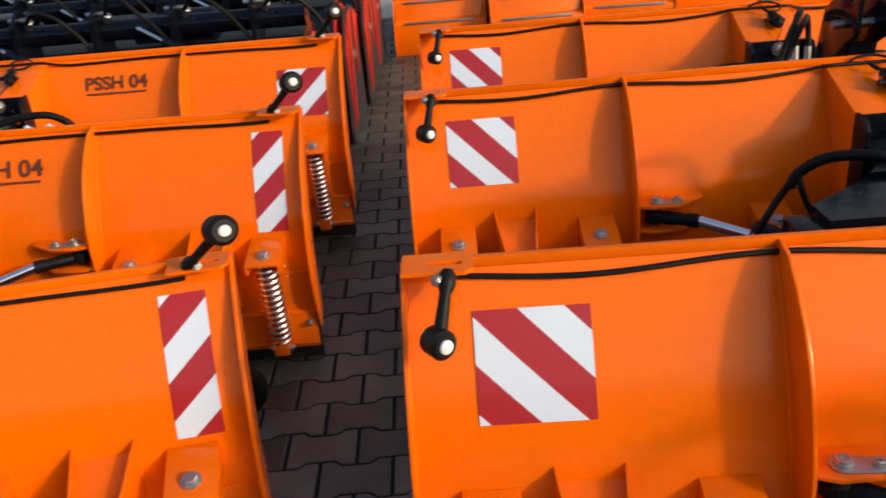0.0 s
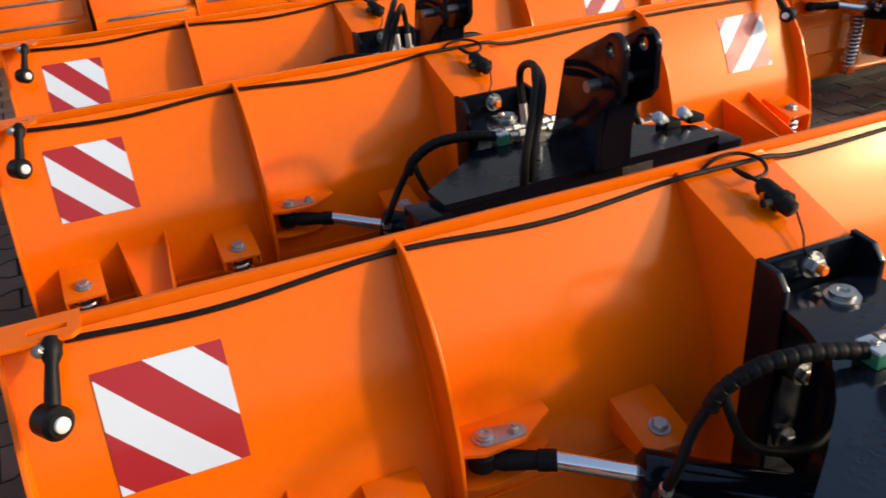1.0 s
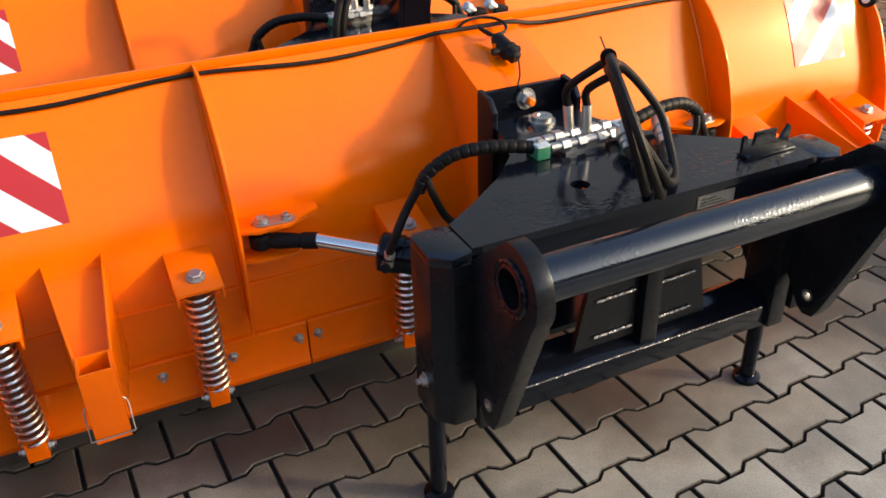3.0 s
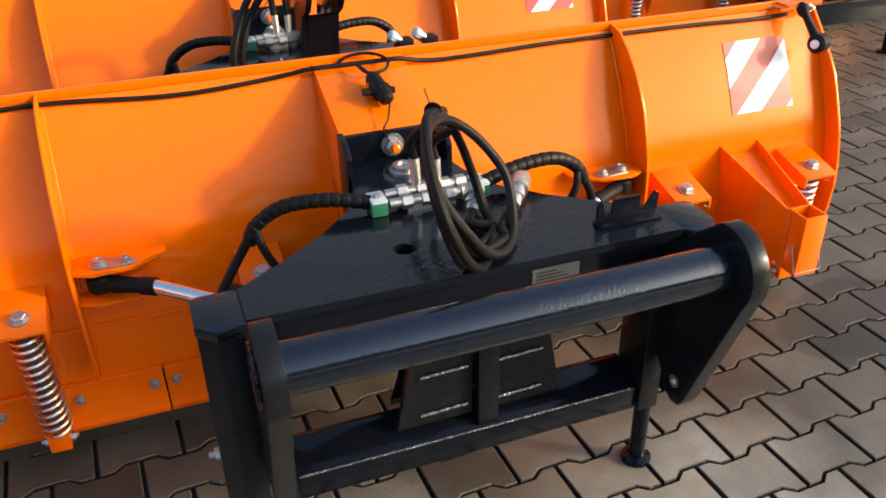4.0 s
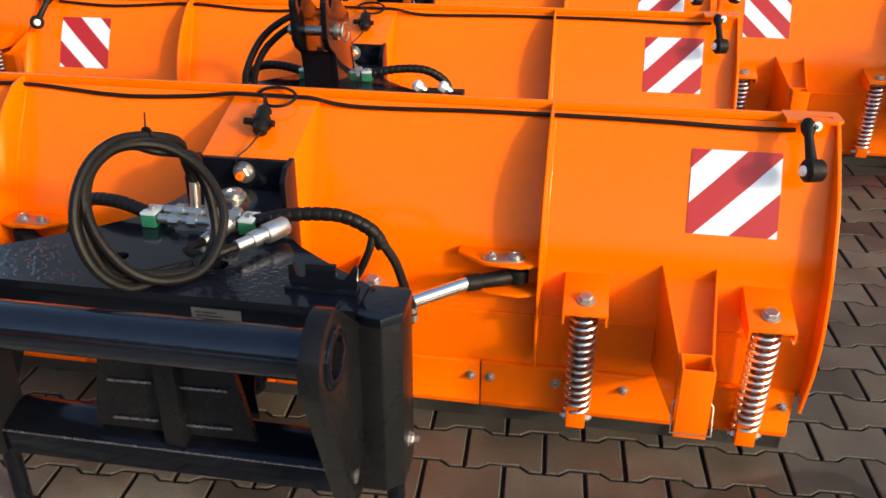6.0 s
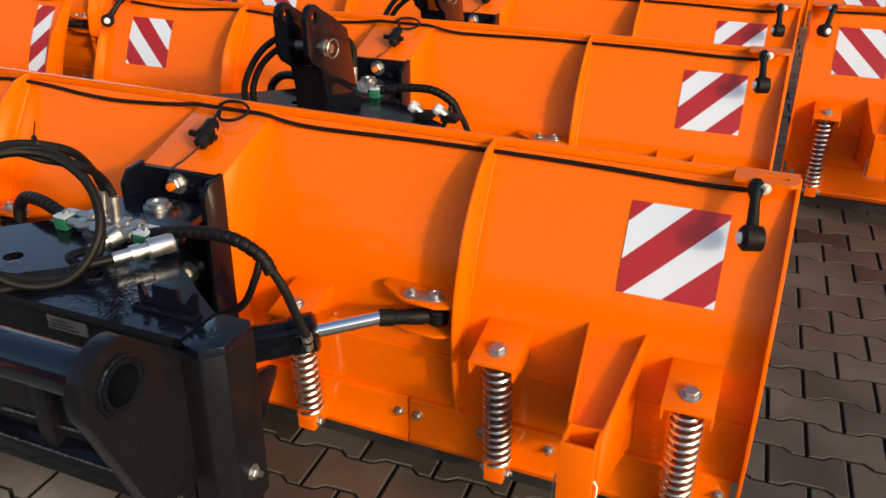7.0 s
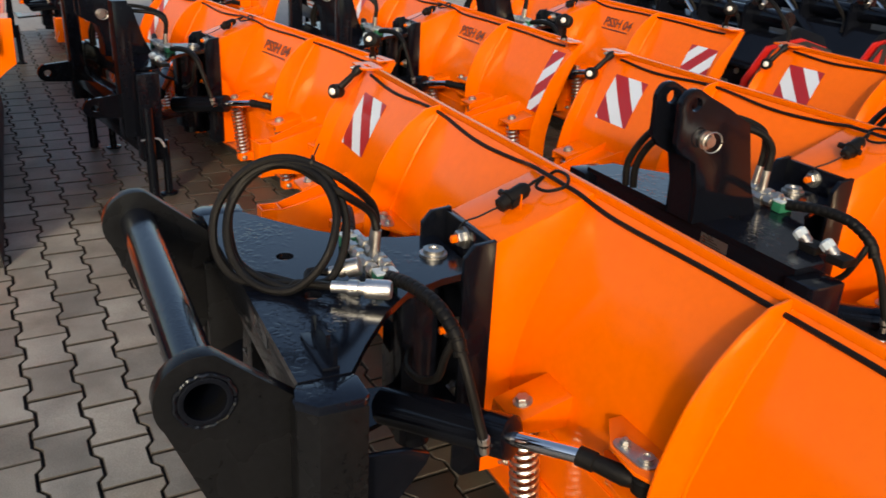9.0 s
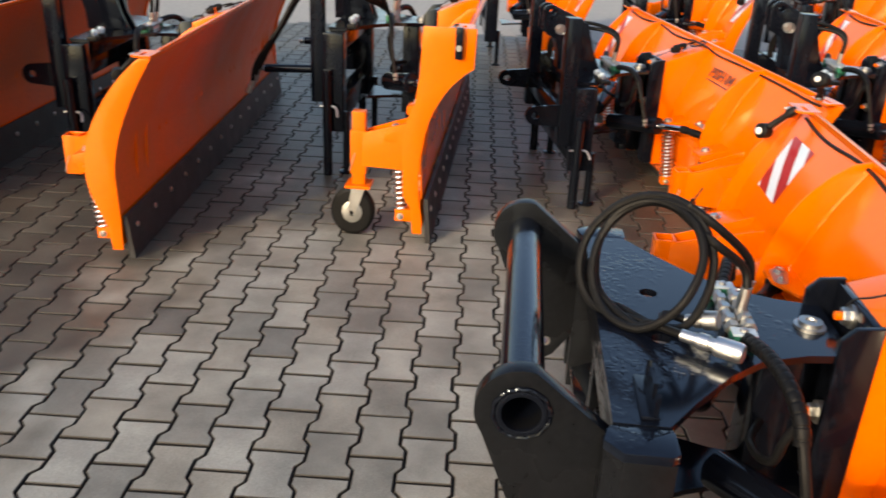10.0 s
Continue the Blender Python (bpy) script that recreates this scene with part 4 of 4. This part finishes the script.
def snow_plough(label, half=1.345, rib=0.70, springs=(0.305, 0.812, 1.222), holder=1.048, loader=False, lamps_up=False,
                foil=(0.112, 0.315), foil_top=0.755, text=False, front=0.03, posts=False, wheel=False, end_dy=0.0):
    thing = new("snow_plough")
    tagged(thing, label, "snow plough", "ploughs parked in rows")
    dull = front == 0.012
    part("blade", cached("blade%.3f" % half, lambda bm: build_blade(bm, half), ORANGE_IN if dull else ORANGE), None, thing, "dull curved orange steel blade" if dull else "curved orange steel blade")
    for s in (-1, 1):
        a, b = sorted((s * half, s * (half + 0.009)))
        part("end_plate", made(build_end, a, b, front, wheel), ORANGE, thing, "", None, 0.002)
        rb = part("rib", made(build_rib, s * rib), ORANGE, thing, "", None, 0.0030)
        for k in (-1, 1):
            part("weld_bead", cached("rib_bead%d" % k, lambda bm: weld_line(bm, k), ORANGE), None, rb, "", Matrix.Translation((s * rib, 0, 0)))
    part("top_lip", made(box, -half, half, -0.010, 0.004, 0.820, 0.840), ORANGE, thing, "", None, 0.0025)
    part("seam_strip", made(box, -half, half, -0.1945, -0.186, 0.341, 0.352), ORANGE, thing, "", None, 0.0015)
    add_flaps(thing, half)
    for s in (-1, 1):
        x0, x1 = sorted((s * (half - foil[0]), s * (half - foil[1])))
        tall = foil_top - 0.177 if foil[1] - foil[0] > 0.15 else 0.485
        part("warning_foil", made(build_foil, x0, x1, foil_top, tall, s > 0), STRIPES, thing, "red and white striped warning foil")
        add_lamp(thing, s, half, lamps_up)
        for x in springs:
            add_spring(thing, s * x, end_dy if x == springs[-1] else 0.0)
        add_holder(thing, s * holder, 0.295 if wheel else 0.24)
        add_cylinder(thing, s)
    add_cable(thing, half)
    built = set(thing.children)
    add_column(thing)
    add_swivel(thing, loader)
    (add_loader_frame(thing) if loader else add_tower_frame(thing, posts))
    if loader:
        for ob in set(thing.children) - built:
            ob.location.x += 0.010
    if text:
        add_text(thing, 0.405, 0.705, 0.078)
    if wheel:
        x = holder
        for i, d in enumerate((0.0, 0.022, 0.045)):
            drape = [(0.10 + d, -0.52, 0.72), (0.26, -0.60 + d, 0.79 + d * 0.5), (0.40, -0.78, 0.85 + d * 0.6), (0.46 + d * 0.4, -0.90 - d * 0.4, 0.83), (0.47 + d, -1.00 - d * 0.5, 0.70 - d * 0.6),
                     (0.47 + d, -1.10 - d, 0.56 - d), (0.465 + d, -1.15 - d * 0.5, 0.47 - d)]
            ho = part("lift_hose", made(hose, drape, 0.0105, 8, 6), RUBBER, thing)
            part("hose_coupler", made(turned, drape[-1], (-0.005, -0.05, -0.09), [(-0.01, 0.011), (0.02, 0.011), (0.021, 0.016), (0.055, 0.016), (0.058, 0.011)], 10), ZINC, ho)
        for s in (-1, 1):
            arm = part("lower_arm", made(rod, (s * 0.42, -0.87, 0.485), (s * 0.42, -1.13, 0.475), 0.019, 12), BLACK, thing)
            part("arm_pin", made(turned, (s * 0.42, -1.128, 0.475), (0, -1, 0), [(0, 0.013), (0.03, 0.013), (0.034, 0.008)], 12), ZINC, arm)
        clamp = part("lamp_socket", made(box, half + 0.008, half + 0.034, -0.058, -0.026, 0.735, 0.846), BLACK, thing, "black socket for a lamp", None, 0.004)
        part("screw", made(hexnut, (half + 0.034, -0.042, 0.775), (1, 0, 0), 0.008, 0.006, 0.003), ZINC, clamp)
        post = part("wheel_post", made(box, x - 0.026, x + 0.026, -0.490, -0.434, 0.215, 0.505), ORANGE, thing, "", None, 0.003)
        part("flange", made(box, x - 0.055, x + 0.055, -0.517, -0.407, 0.205, 0.217), ORANGE, post)
        part("caster_fork", made(prism_x, [(-0.49, 0.205), (-0.43, 0.205), (-0.475, 0.09), (-0.51, 0.09)], x - 0.040, x - 0.034), ZINC, post)
        part("caster_fork", made(prism_x, [(-0.49, 0.205), (-0.43, 0.205), (-0.475, 0.09), (-0.51, 0.09)], x + 0.034, x + 0.040), ZINC, post)
        ty = part("tyre", made(turned, (x - 0.03, -0.49, 0.10), (1, 0, 0), [(0, 0.048), (0.002, 0.085), (0.012, 0.098), (0.030, 0.100), (0.048, 0.098), (0.058, 0.085), (0.060, 0.048)], 30), RUBBER, post, "black rubber tyre")
        part("rim", made(turned, (x - 0.032, -0.49, 0.10), (1, 0, 0), [(0, 0.040), (0.004, 0.050), (0.060, 0.050), (0.064, 0.040)], 24), ZINC, ty)
        part("hub", made(turned, (x - 0.040, -0.49, 0.10), (1, 0, 0), [(0, 0.010), (0.004, 0.016), (0.076, 0.016), (0.080, 0.010)], 14), EDGE, ty)
    return thing


def add_caster(thing, x):
    """Black caster in the leg holder's socket, its wheel swung sideways."""
    post = part("caster_post", made(box, x - 0.022, x + 0.022, -0.484, -0.440, 0.205, 0.440), BLACK, thing, "black caster post", None, 0.003)
    part("crown_plate", made(box, x - 0.045, x + 0.060, -0.512, -0.412, 0.193, 0.205), BLACK, post, "", None, 0.002)
    side = [(x - 0.035, 0.193), (x + 0.055, 0.193), (x + 0.098, 0.105), (x + 0.085, 0.076), (x + 0.055, 0.078)]
    for y in (-0.508, -0.422):
        part("caster_fork", made(plate, side, [], y, y + 0.006, "y"), BLACK, post, "", None, 0.0015)
    ty = part("tyre", made(turned, (x + 0.075, -0.489, 0.092), (0, 1, 0), [(0, 0.045), (0.002, 0.078), (0.010, 0.090), (0.027, 0.092), (0.044, 0.090), (0.052, 0.078), (0.054, 0.045)], 28), RUBBER, post, "black rubber tyre")
    part("rim", made(turned, (x + 0.075, -0.491, 0.092), (0, 1, 0), [(0, 0.036), (0.004, 0.046), (0.054, 0.046), (0.058, 0.036)], 22), EDGE, ty)
    part("axle_bolt", made(hexnut, (x + 0.075, -0.508, 0.092), (0, -1, 0), 0.012, 0.010, 0.006), ZINC, post)


def place(thing, x, y, yaw=0.0, sz=1.0, sx=1.0):
    thing.matrix_world = Matrix.Translation((x, y, 0)) @ Matrix.Rotation(radians(yaw), 4, "Z") @ Matrix.Diagonal((sx, 1, sz, 1))
    return thing


# row in the middle
place(snow_plough("orange snow plough with a black loader headstock and coiled hose", loader=True), 0, 0)
b_row = snow_plough("orange snow plough with a black three-point lifting tower")
place(b_row, -0.059, 1.180, 1.4)
copy_thing(b_row, pose(-0.050, 2.14, 0))

# row towards -x
marked = snow_plough("orange lettered snow plough with narrow striped foils, lamps upright", lamps_up=True, foil=(0.055, 0.150), foil_top=0.775, text=True, posts=True)
place(marked, -3.06, 0.0, 11.0, 0.905)
m2 = copy_thing(marked, pose(-3.09, 1.20, 0, 0, 0, 0.7))
m2.scale = (1, 1, 0.96)
add_caster(m2, 1.048)
square = snow_plough("orange lettered snow plough with square striped foils, lamps upright", lamps_up=True, text=True, foil=(0.062, 0.265), foil_top=0.722)
place(square, -3.085, 2.20)
wheeled = snow_plough("orange snow plough on a small rubber-tyred support wheel", posts="bare", wheel=True, front=0.004, holder=1.275, springs=(0.305, 0.812, 1.275), end_dy=-0.036)
place(wheeled, -3.16, -1.19, 0, 1.13)
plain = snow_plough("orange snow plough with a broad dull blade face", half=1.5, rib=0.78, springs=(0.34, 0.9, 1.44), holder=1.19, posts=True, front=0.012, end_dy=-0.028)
place(plain, -2.93, -2.475, 4.0)
copy_thing(plain, pose(-3.15, -3.56, 0, 0, 0, 3))
# row further on
copy_thing(b_row, pose(-6.3, 0.75, 0))
copy_thing(b_row, pose(-6.4, -0.55, 0, 0, 0, 6))
copy_thing(b_row, pose(-6.3, 2.1, 0))
# row towards +x
wide = snow_plough("wide orange snow plough with a black headstock", half=1.60, rib=0.80, springs=(0.34, 0.90, 1.475), holder=1.27)
place(wide, 2.95, 2.22)
copy_thing(wide, pose(3.0, 3.5, 0))

# ---------------------------------------------------------------- behind the ploughs


def sweeper(label):
    """Long black hydraulic implement with red side plates."""
    th = tagged(new("rotary_implement"), label, "implement", "black implements in a row")
    hood = [(-0.30, 0.28), (-0.34, 0.42), (-0.30, 0.62), (-0.20, 0.74), (0.0, 0.80), (0.22, 0.74), (0.30, 0.60), (0.32, 0.28)]
    h = part("hood", made(prism_x, hood, -2.75, 0.0), BLACK, th, "", None, 0.01)
    for i, x in enumerate((-0.55, -1.35, -2.1)):
        part("label", made(box, x - 0.07, x + 0.07, -0.345, -0.338, 0.45, 0.50), (YELLOW, PALE, YELLOW)[i], h, "pale worn label")
    for i in range(16):
        part("hood_bolt", cached("hood_bolt", lambda bm: hexnut(bm, (0, -0.322, 0.545), (0, -1, 0.3), 0.013, 0.012), ZINC), None, h, "", Matrix.Translation((-0.10 - 0.17 * i, 0, 0)))
    for x, z, w, mat in ((-0.24, 0.47, 0.10, PALE), (-0.95, 0.49, 0.05, RED), (-1.7, 0.47, 0.12, PALE), (-2.45, 0.48, 0.06, RED)):
        part("sticker", made(box, x - w, x + w, -0.343, -0.337, z - 0.018, z + 0.018), mat, h)
    part("ledge", made(box, -2.75, 0.0, -0.36, -0.315, 0.575, 0.595), BLACK, h, "", None, 0.004)
    bt = part("beam", made(rod, (-2.8, -0.12, 0.84), (0.02, -0.12, 0.84), 0.050, 20), BLACK, th)
    for k, x in enumerate((-0.22, -0.60, -0.98, -1.36, -1.78, -2.16, -2.55)):
        part("bracket", made(plate, [(-0.24, 0.70), (-0.22, 0.90), (-0.12, 0.97), (-0.02, 0.92), (0.0, 0.72)], [circle((-0.12, 0.92), 0.016, 12)], x - 0.010, x + 0.010, "x"), BLACK, bt)
        part("pin", made(rod, (x - 0.05, -0.12, 0.92), (x + 0.05, -0.12, 0.92), 0.012), ZINC, bt)
        pts = [(x + 0.05, -0.16, 0.90), (x + 0.13, -0.24, 0.96 + 0.03 * (k % 3)), (x + 0.24, -0.25, 0.93), (x + 0.33, -0.20, 0.80), (x + 0.36, -0.24, 0.72)]
        part("hose", made(hose, pts, 0.011, 8, 5), RUBBER, bt)
        part("fitting", made(turned, (x + 0.05, -0.15, 0.885), (0.3, -0.3, 0.5), [(0, 0.014), (0.02, 0.014), (0.021, 0.019), (0.045, 0.019), (0.05, 0.012)], 8), ZINC, bt)
    for x in (-0.42, -1.18, -1.95):
        rm = part("ram", made(turned, (x, -0.26, 0.66), (-0.42, 0.10, 0.22), [(0, 0.018), (0.01, 0.030), (0.27, 0.030), (0.28, 0.016)], 14), BLACK, th)
        part("ram_rod", made(rod, (x - 0.23, -0.205, 0.78), (x - 0.36, -0.174, 0.848), 0.012), CHROME, rm)
    part("motor", made(turned, (-0.45, 0.06, 0.80), (-1, 0, 0), [(0, 0.06), (0.02, 0.09), (0.26, 0.09), (0.28, 0.07), (0.42, 0.07)], 22), BLACK, th)
    part("reservoir", made(box, -1.75, -1.45, -0.02, 0.20, 0.76, 0.92), BLACK, th, "black steel tank", None, 0.012)
    side = [(-0.40, 0.0), (-0.43, 0.10), (-0.38, 0.52), (-0.24, 0.70), (0.02, 0.74), (0.24, 0.68), (0.34, 0.30), (0.34, 0.0)]
    sp = part("side_plate", made(plate, side, [circle((-0.05, 0.45), 0.05, 16)], 0.002, 0.014, "x"), RED, th, "red painted side plate", None, 0.002)
    gd = part("guard", made(plate, [(y * 0.96, z * 0.98 + 0.005) for y, z in side], [], 0.050, 0.058, "x"), EDGE, sp, "black rubber guard")
    for tri in ([(-0.36, 0.50), (-0.22, 0.67), (-0.30, 0.06)], [(-0.16, 0.69), (-0.02, 0.71), (-0.20, 0.08)], [(0.06, 0.70), (0.20, 0.66), (0.10, 0.30)]):
        part("red_panel", made(plate, tri, [], 0.0605, 0.068, "x"), RED, gd, "red painted triangle")
    part("spacer", made(rod, (0.0, -0.05, 0.45), (0.075, -0.05, 0.45), 0.03), ZINC, sp)
    part("far_plate", made(plate, side, [], -2.770, -2.756, "x"), RED, th)
    part("brush", made(turned, (-2.72, 0.0, 0.262), (1, 0, 0), [(0, 0.20), (0.02, 0.262), (2.66, 0.262), (2.68, 0.20)], 28), EDGE, th, "black bristle roller")
    return th


sw = sweeper("long black rotary implement with red side plates")
sw.matrix_world = pose(-1.98, 2.88, 0)
copy_thing(sw, pose(-1.95, 3.72, 0))
copy_thing(sw, pose(-1.93, 4.56, 0))
copy_thing(sw, pose(-1.95, 5.40, 0))


def bucket(label):
    """Orange loader bucket: bent back with folds, rounded side plates, lip."""
    th = tagged(new("loader_bucket"), label, "bucket", "orange buckets stored in rows")
    out = [(-0.02, 0.62), (-0.10, 0.55), (-0.16, 0.54), (-0.20, 0.42), (-0.26, 0.40), (-0.28, 0.27), (-0.34, 0.25), (-0.36, 0.12), (-0.33, 0.0), (0.24, 0.0)]
    inn = [(y + 0.012, z + 0.010) for y, z in out[::-1]]
    part("shell", made(prism_x, out + inn, -0.36, 0.36), ORANGE, th, "folded orange steel shell", None, 0.004)
    side = [(0.26, 0.0), (0.20, 0.24), (0.10, 0.50)] + circle((-0.03, 0.60), 0.09, 8, 20, 160) + [(-0.20, 0.48), (-0.34, 0.30), (-0.38, 0.12), (-0.35, 0.0)]
    for s in (-1, 1):
        a, b = sorted((s * 0.362, s * 0.374))
        part("side_plate", made(plate, side, [], a, b, "x"), ORANGE, th)
    # bright metal strips stand in for highlights on the folds
    for z, y in ((0.545, -0.165), (0.405, -0.265), (0.255, -0.345)):
        part("wear_strip", made(box, -0.28, 0.28, y - 0.008, y + 0.03, z - 0.006, z + 0.010), ZINC, th, "bright worn strip", None, 0.003)
    part("lip", made(box, -0.36, 0.36, 0.22, 0.34, 0.0, 0.018), EDGE, th)
    return th


bk = bucket("orange steel loader bucket with folded back, resting on paving")
bk.matrix_world = pose(-1.42, 5.95, 0)
for i, (x, y, z, r) in enumerate(((-0.66, 5.80, 0, 3), (0.12, 5.98, 0, -2), (-1.40, 6.72, 0, 2), (-0.60, 6.66, 0, -3), (0.20, 6.74, 0, 1), (0.98, 6.60, 0, 4), (-1.0, 7.45, 0, 0), (-0.2, 7.5, 0, 3), (0.60, 7.42, 0, -2), (1.4, 7.5, 0, 0))):
    copy_thing(bk, pose(x, y, z, 0, 0, r))

# south: skyline that only the paint mirrors; north: unseen, added to darken reflections
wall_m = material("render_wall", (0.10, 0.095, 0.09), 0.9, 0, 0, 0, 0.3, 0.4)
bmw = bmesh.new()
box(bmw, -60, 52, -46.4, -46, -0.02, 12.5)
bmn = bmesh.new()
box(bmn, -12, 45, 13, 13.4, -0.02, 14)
unseen_wall_m = material("hall_cladding", (0.13, 0.165, 0.225), 0.7, 0, 0, 0, 0.25, 0.4)
tagged(new("wall_north", finish(bmn, unseen_wall_m, 0, "wall_north")), "blue-grey clad wall of a tall hall", "wall", "", "structure")
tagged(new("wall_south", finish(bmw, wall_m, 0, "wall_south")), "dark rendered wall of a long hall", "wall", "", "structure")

# ---------------------------------------------------------------- ground and pavement
bmg = bmesh.new()
box(bmg, -400, 400, -400, 400, -0.30, -0.016)
tagged(new("ground", finish(bmg, SAND, 0, "ground")), "dark sandy bed under the paving", "ground", "", "structure")

APRON = material("concrete_apron", (0.36, 0.35, 0.33), 0.85, 0, 0, 0, 0.18, 1.5, 0.2, 60)


def apron(bm):
    for a, b, c, d in ((-90, -7.42, -90, 90), (4.42, 90, -90, 90), (-7.42, 4.42, -90, -5.42), (-7.42, 4.42, 7.52, 90)):
        box(bm, a, b, c, d, -0.05, -0.003)


tagged(new("yard", finish(made(apron), APRON, 0, "yard")), "pale concrete yard beyond the paving", "yard", "", "structure")

TURN, LONG, PITCH, WIDE = radians(2.871), 0.1991, 0.1384, 0.0790
U0, V0 = 0.1301, 0.2384
WAIST = PITCH - WIDE


def paver_outline(g):
    q = LONG / 2
    e = g + 0.0012
    half = [(-q + e, WIDE - g), (-0.063, WIDE - g), (-0.038, WAIST - g), (0.038, WAIST - g), (0.063, WIDE - g), (q - e, WIDE - g)]
    return half + [(u, -v) for u, v in half[::-1]]


OUT, TOP = paver_outline(0.0038), paver_outline(0.0064)


def paver_geometry():
    k = len(OUT)
    verts = [(u, v, 0.0) for u, v in TOP] + [(u, v, -0.0026) for u, v in OUT] + [(u, v, -0.03) for u, v in OUT]
    faces = [tuple(range(k - 1, -1, -1))]
    for r in (0, k):
        faces += [(r + i, r + (i + 1) % k, r + k + (i + 1) % k, r + k + i) for i in range(k)]
    return verts, faces


PV, PF = paver_geometry()
me_p = bpy.data.meshes.new("paver")
me_p.from_pydata(PV, [], PF)
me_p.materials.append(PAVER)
me_p.materials.append(SAND)
me_p.materials.append(ARRIS)
for q in me_p.polygons:
    q.material_index = 1 if q.index > len(OUT) else 2 if q.index else 0
spots = []
for j in range(-48, 56):
    for i in range(-46, 30):
        u = U0 + LONG * (i + (0.5 if j % 2 else 0.0) + 0.5)
        v = V0 + PITCH * j
        x, y = u * math.cos(TURN) - v * math.sin(TURN), u * math.sin(TURN) + v * math.cos(TURN)
        if -7.5 < x < 4.5 and -5.5 < y < 7.6:
            spots.append((x, y, u, v))
rng = random.Random(4)
near = sorted(spots, key=lambda s: max(abs(s[0] + 0.1) / 1.75, abs(s[1] + 1.25) / 1.05))[:300]
chosen = set(near)
pavement = new("pavement", None)
tagged(pavement, "interlocking warm-grey concrete block paving with damp stains", "pavement", "", "structure")
for x, y, u, v in near:
    p = new("paver", me_p)
    p.parent = pavement
    p.matrix_local = pose(x, y, rng.uniform(-0.002, 0.0), rng.uniform(-0.5, 0.5), rng.uniform(-0.4, 0.4), math.degrees(TURN) + rng.uniform(-0.5, 0.5))
va, fa = [], []
cs, sn = math.cos(TURN), math.sin(TURN)
for x, y, u, v in spots:
    if (x, y, u, v) in chosen:
        continue
    tx, ty, dz = rng.uniform(-0.008, 0.008), rng.uniform(-0.006, 0.006), rng.uniform(-0.002, 0.0)
    o = len(va)
    for a, b, c in PV:
        va.append((x + a * cs - b * sn, y + a * sn + b * cs, c + dz + a * ty + b * tx))
    fa += [tuple(o + i for i in f) for f in PF]
me_f = bpy.data.meshes.new("paver_field")
me_f.from_pydata(va, [], fa)
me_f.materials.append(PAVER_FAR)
me_f.materials.append(SAND)
me_f.materials.append(ARRIS)
me_f.polygons.foreach_set("material_index", [1 if i % len(PF) > len(OUT) else 2 if i % len(PF) else 0 for i in range(len(fa))])
field = new("paver_field", me_f)
field.parent = pavement
tagged(field, "", "", "", "stuff")
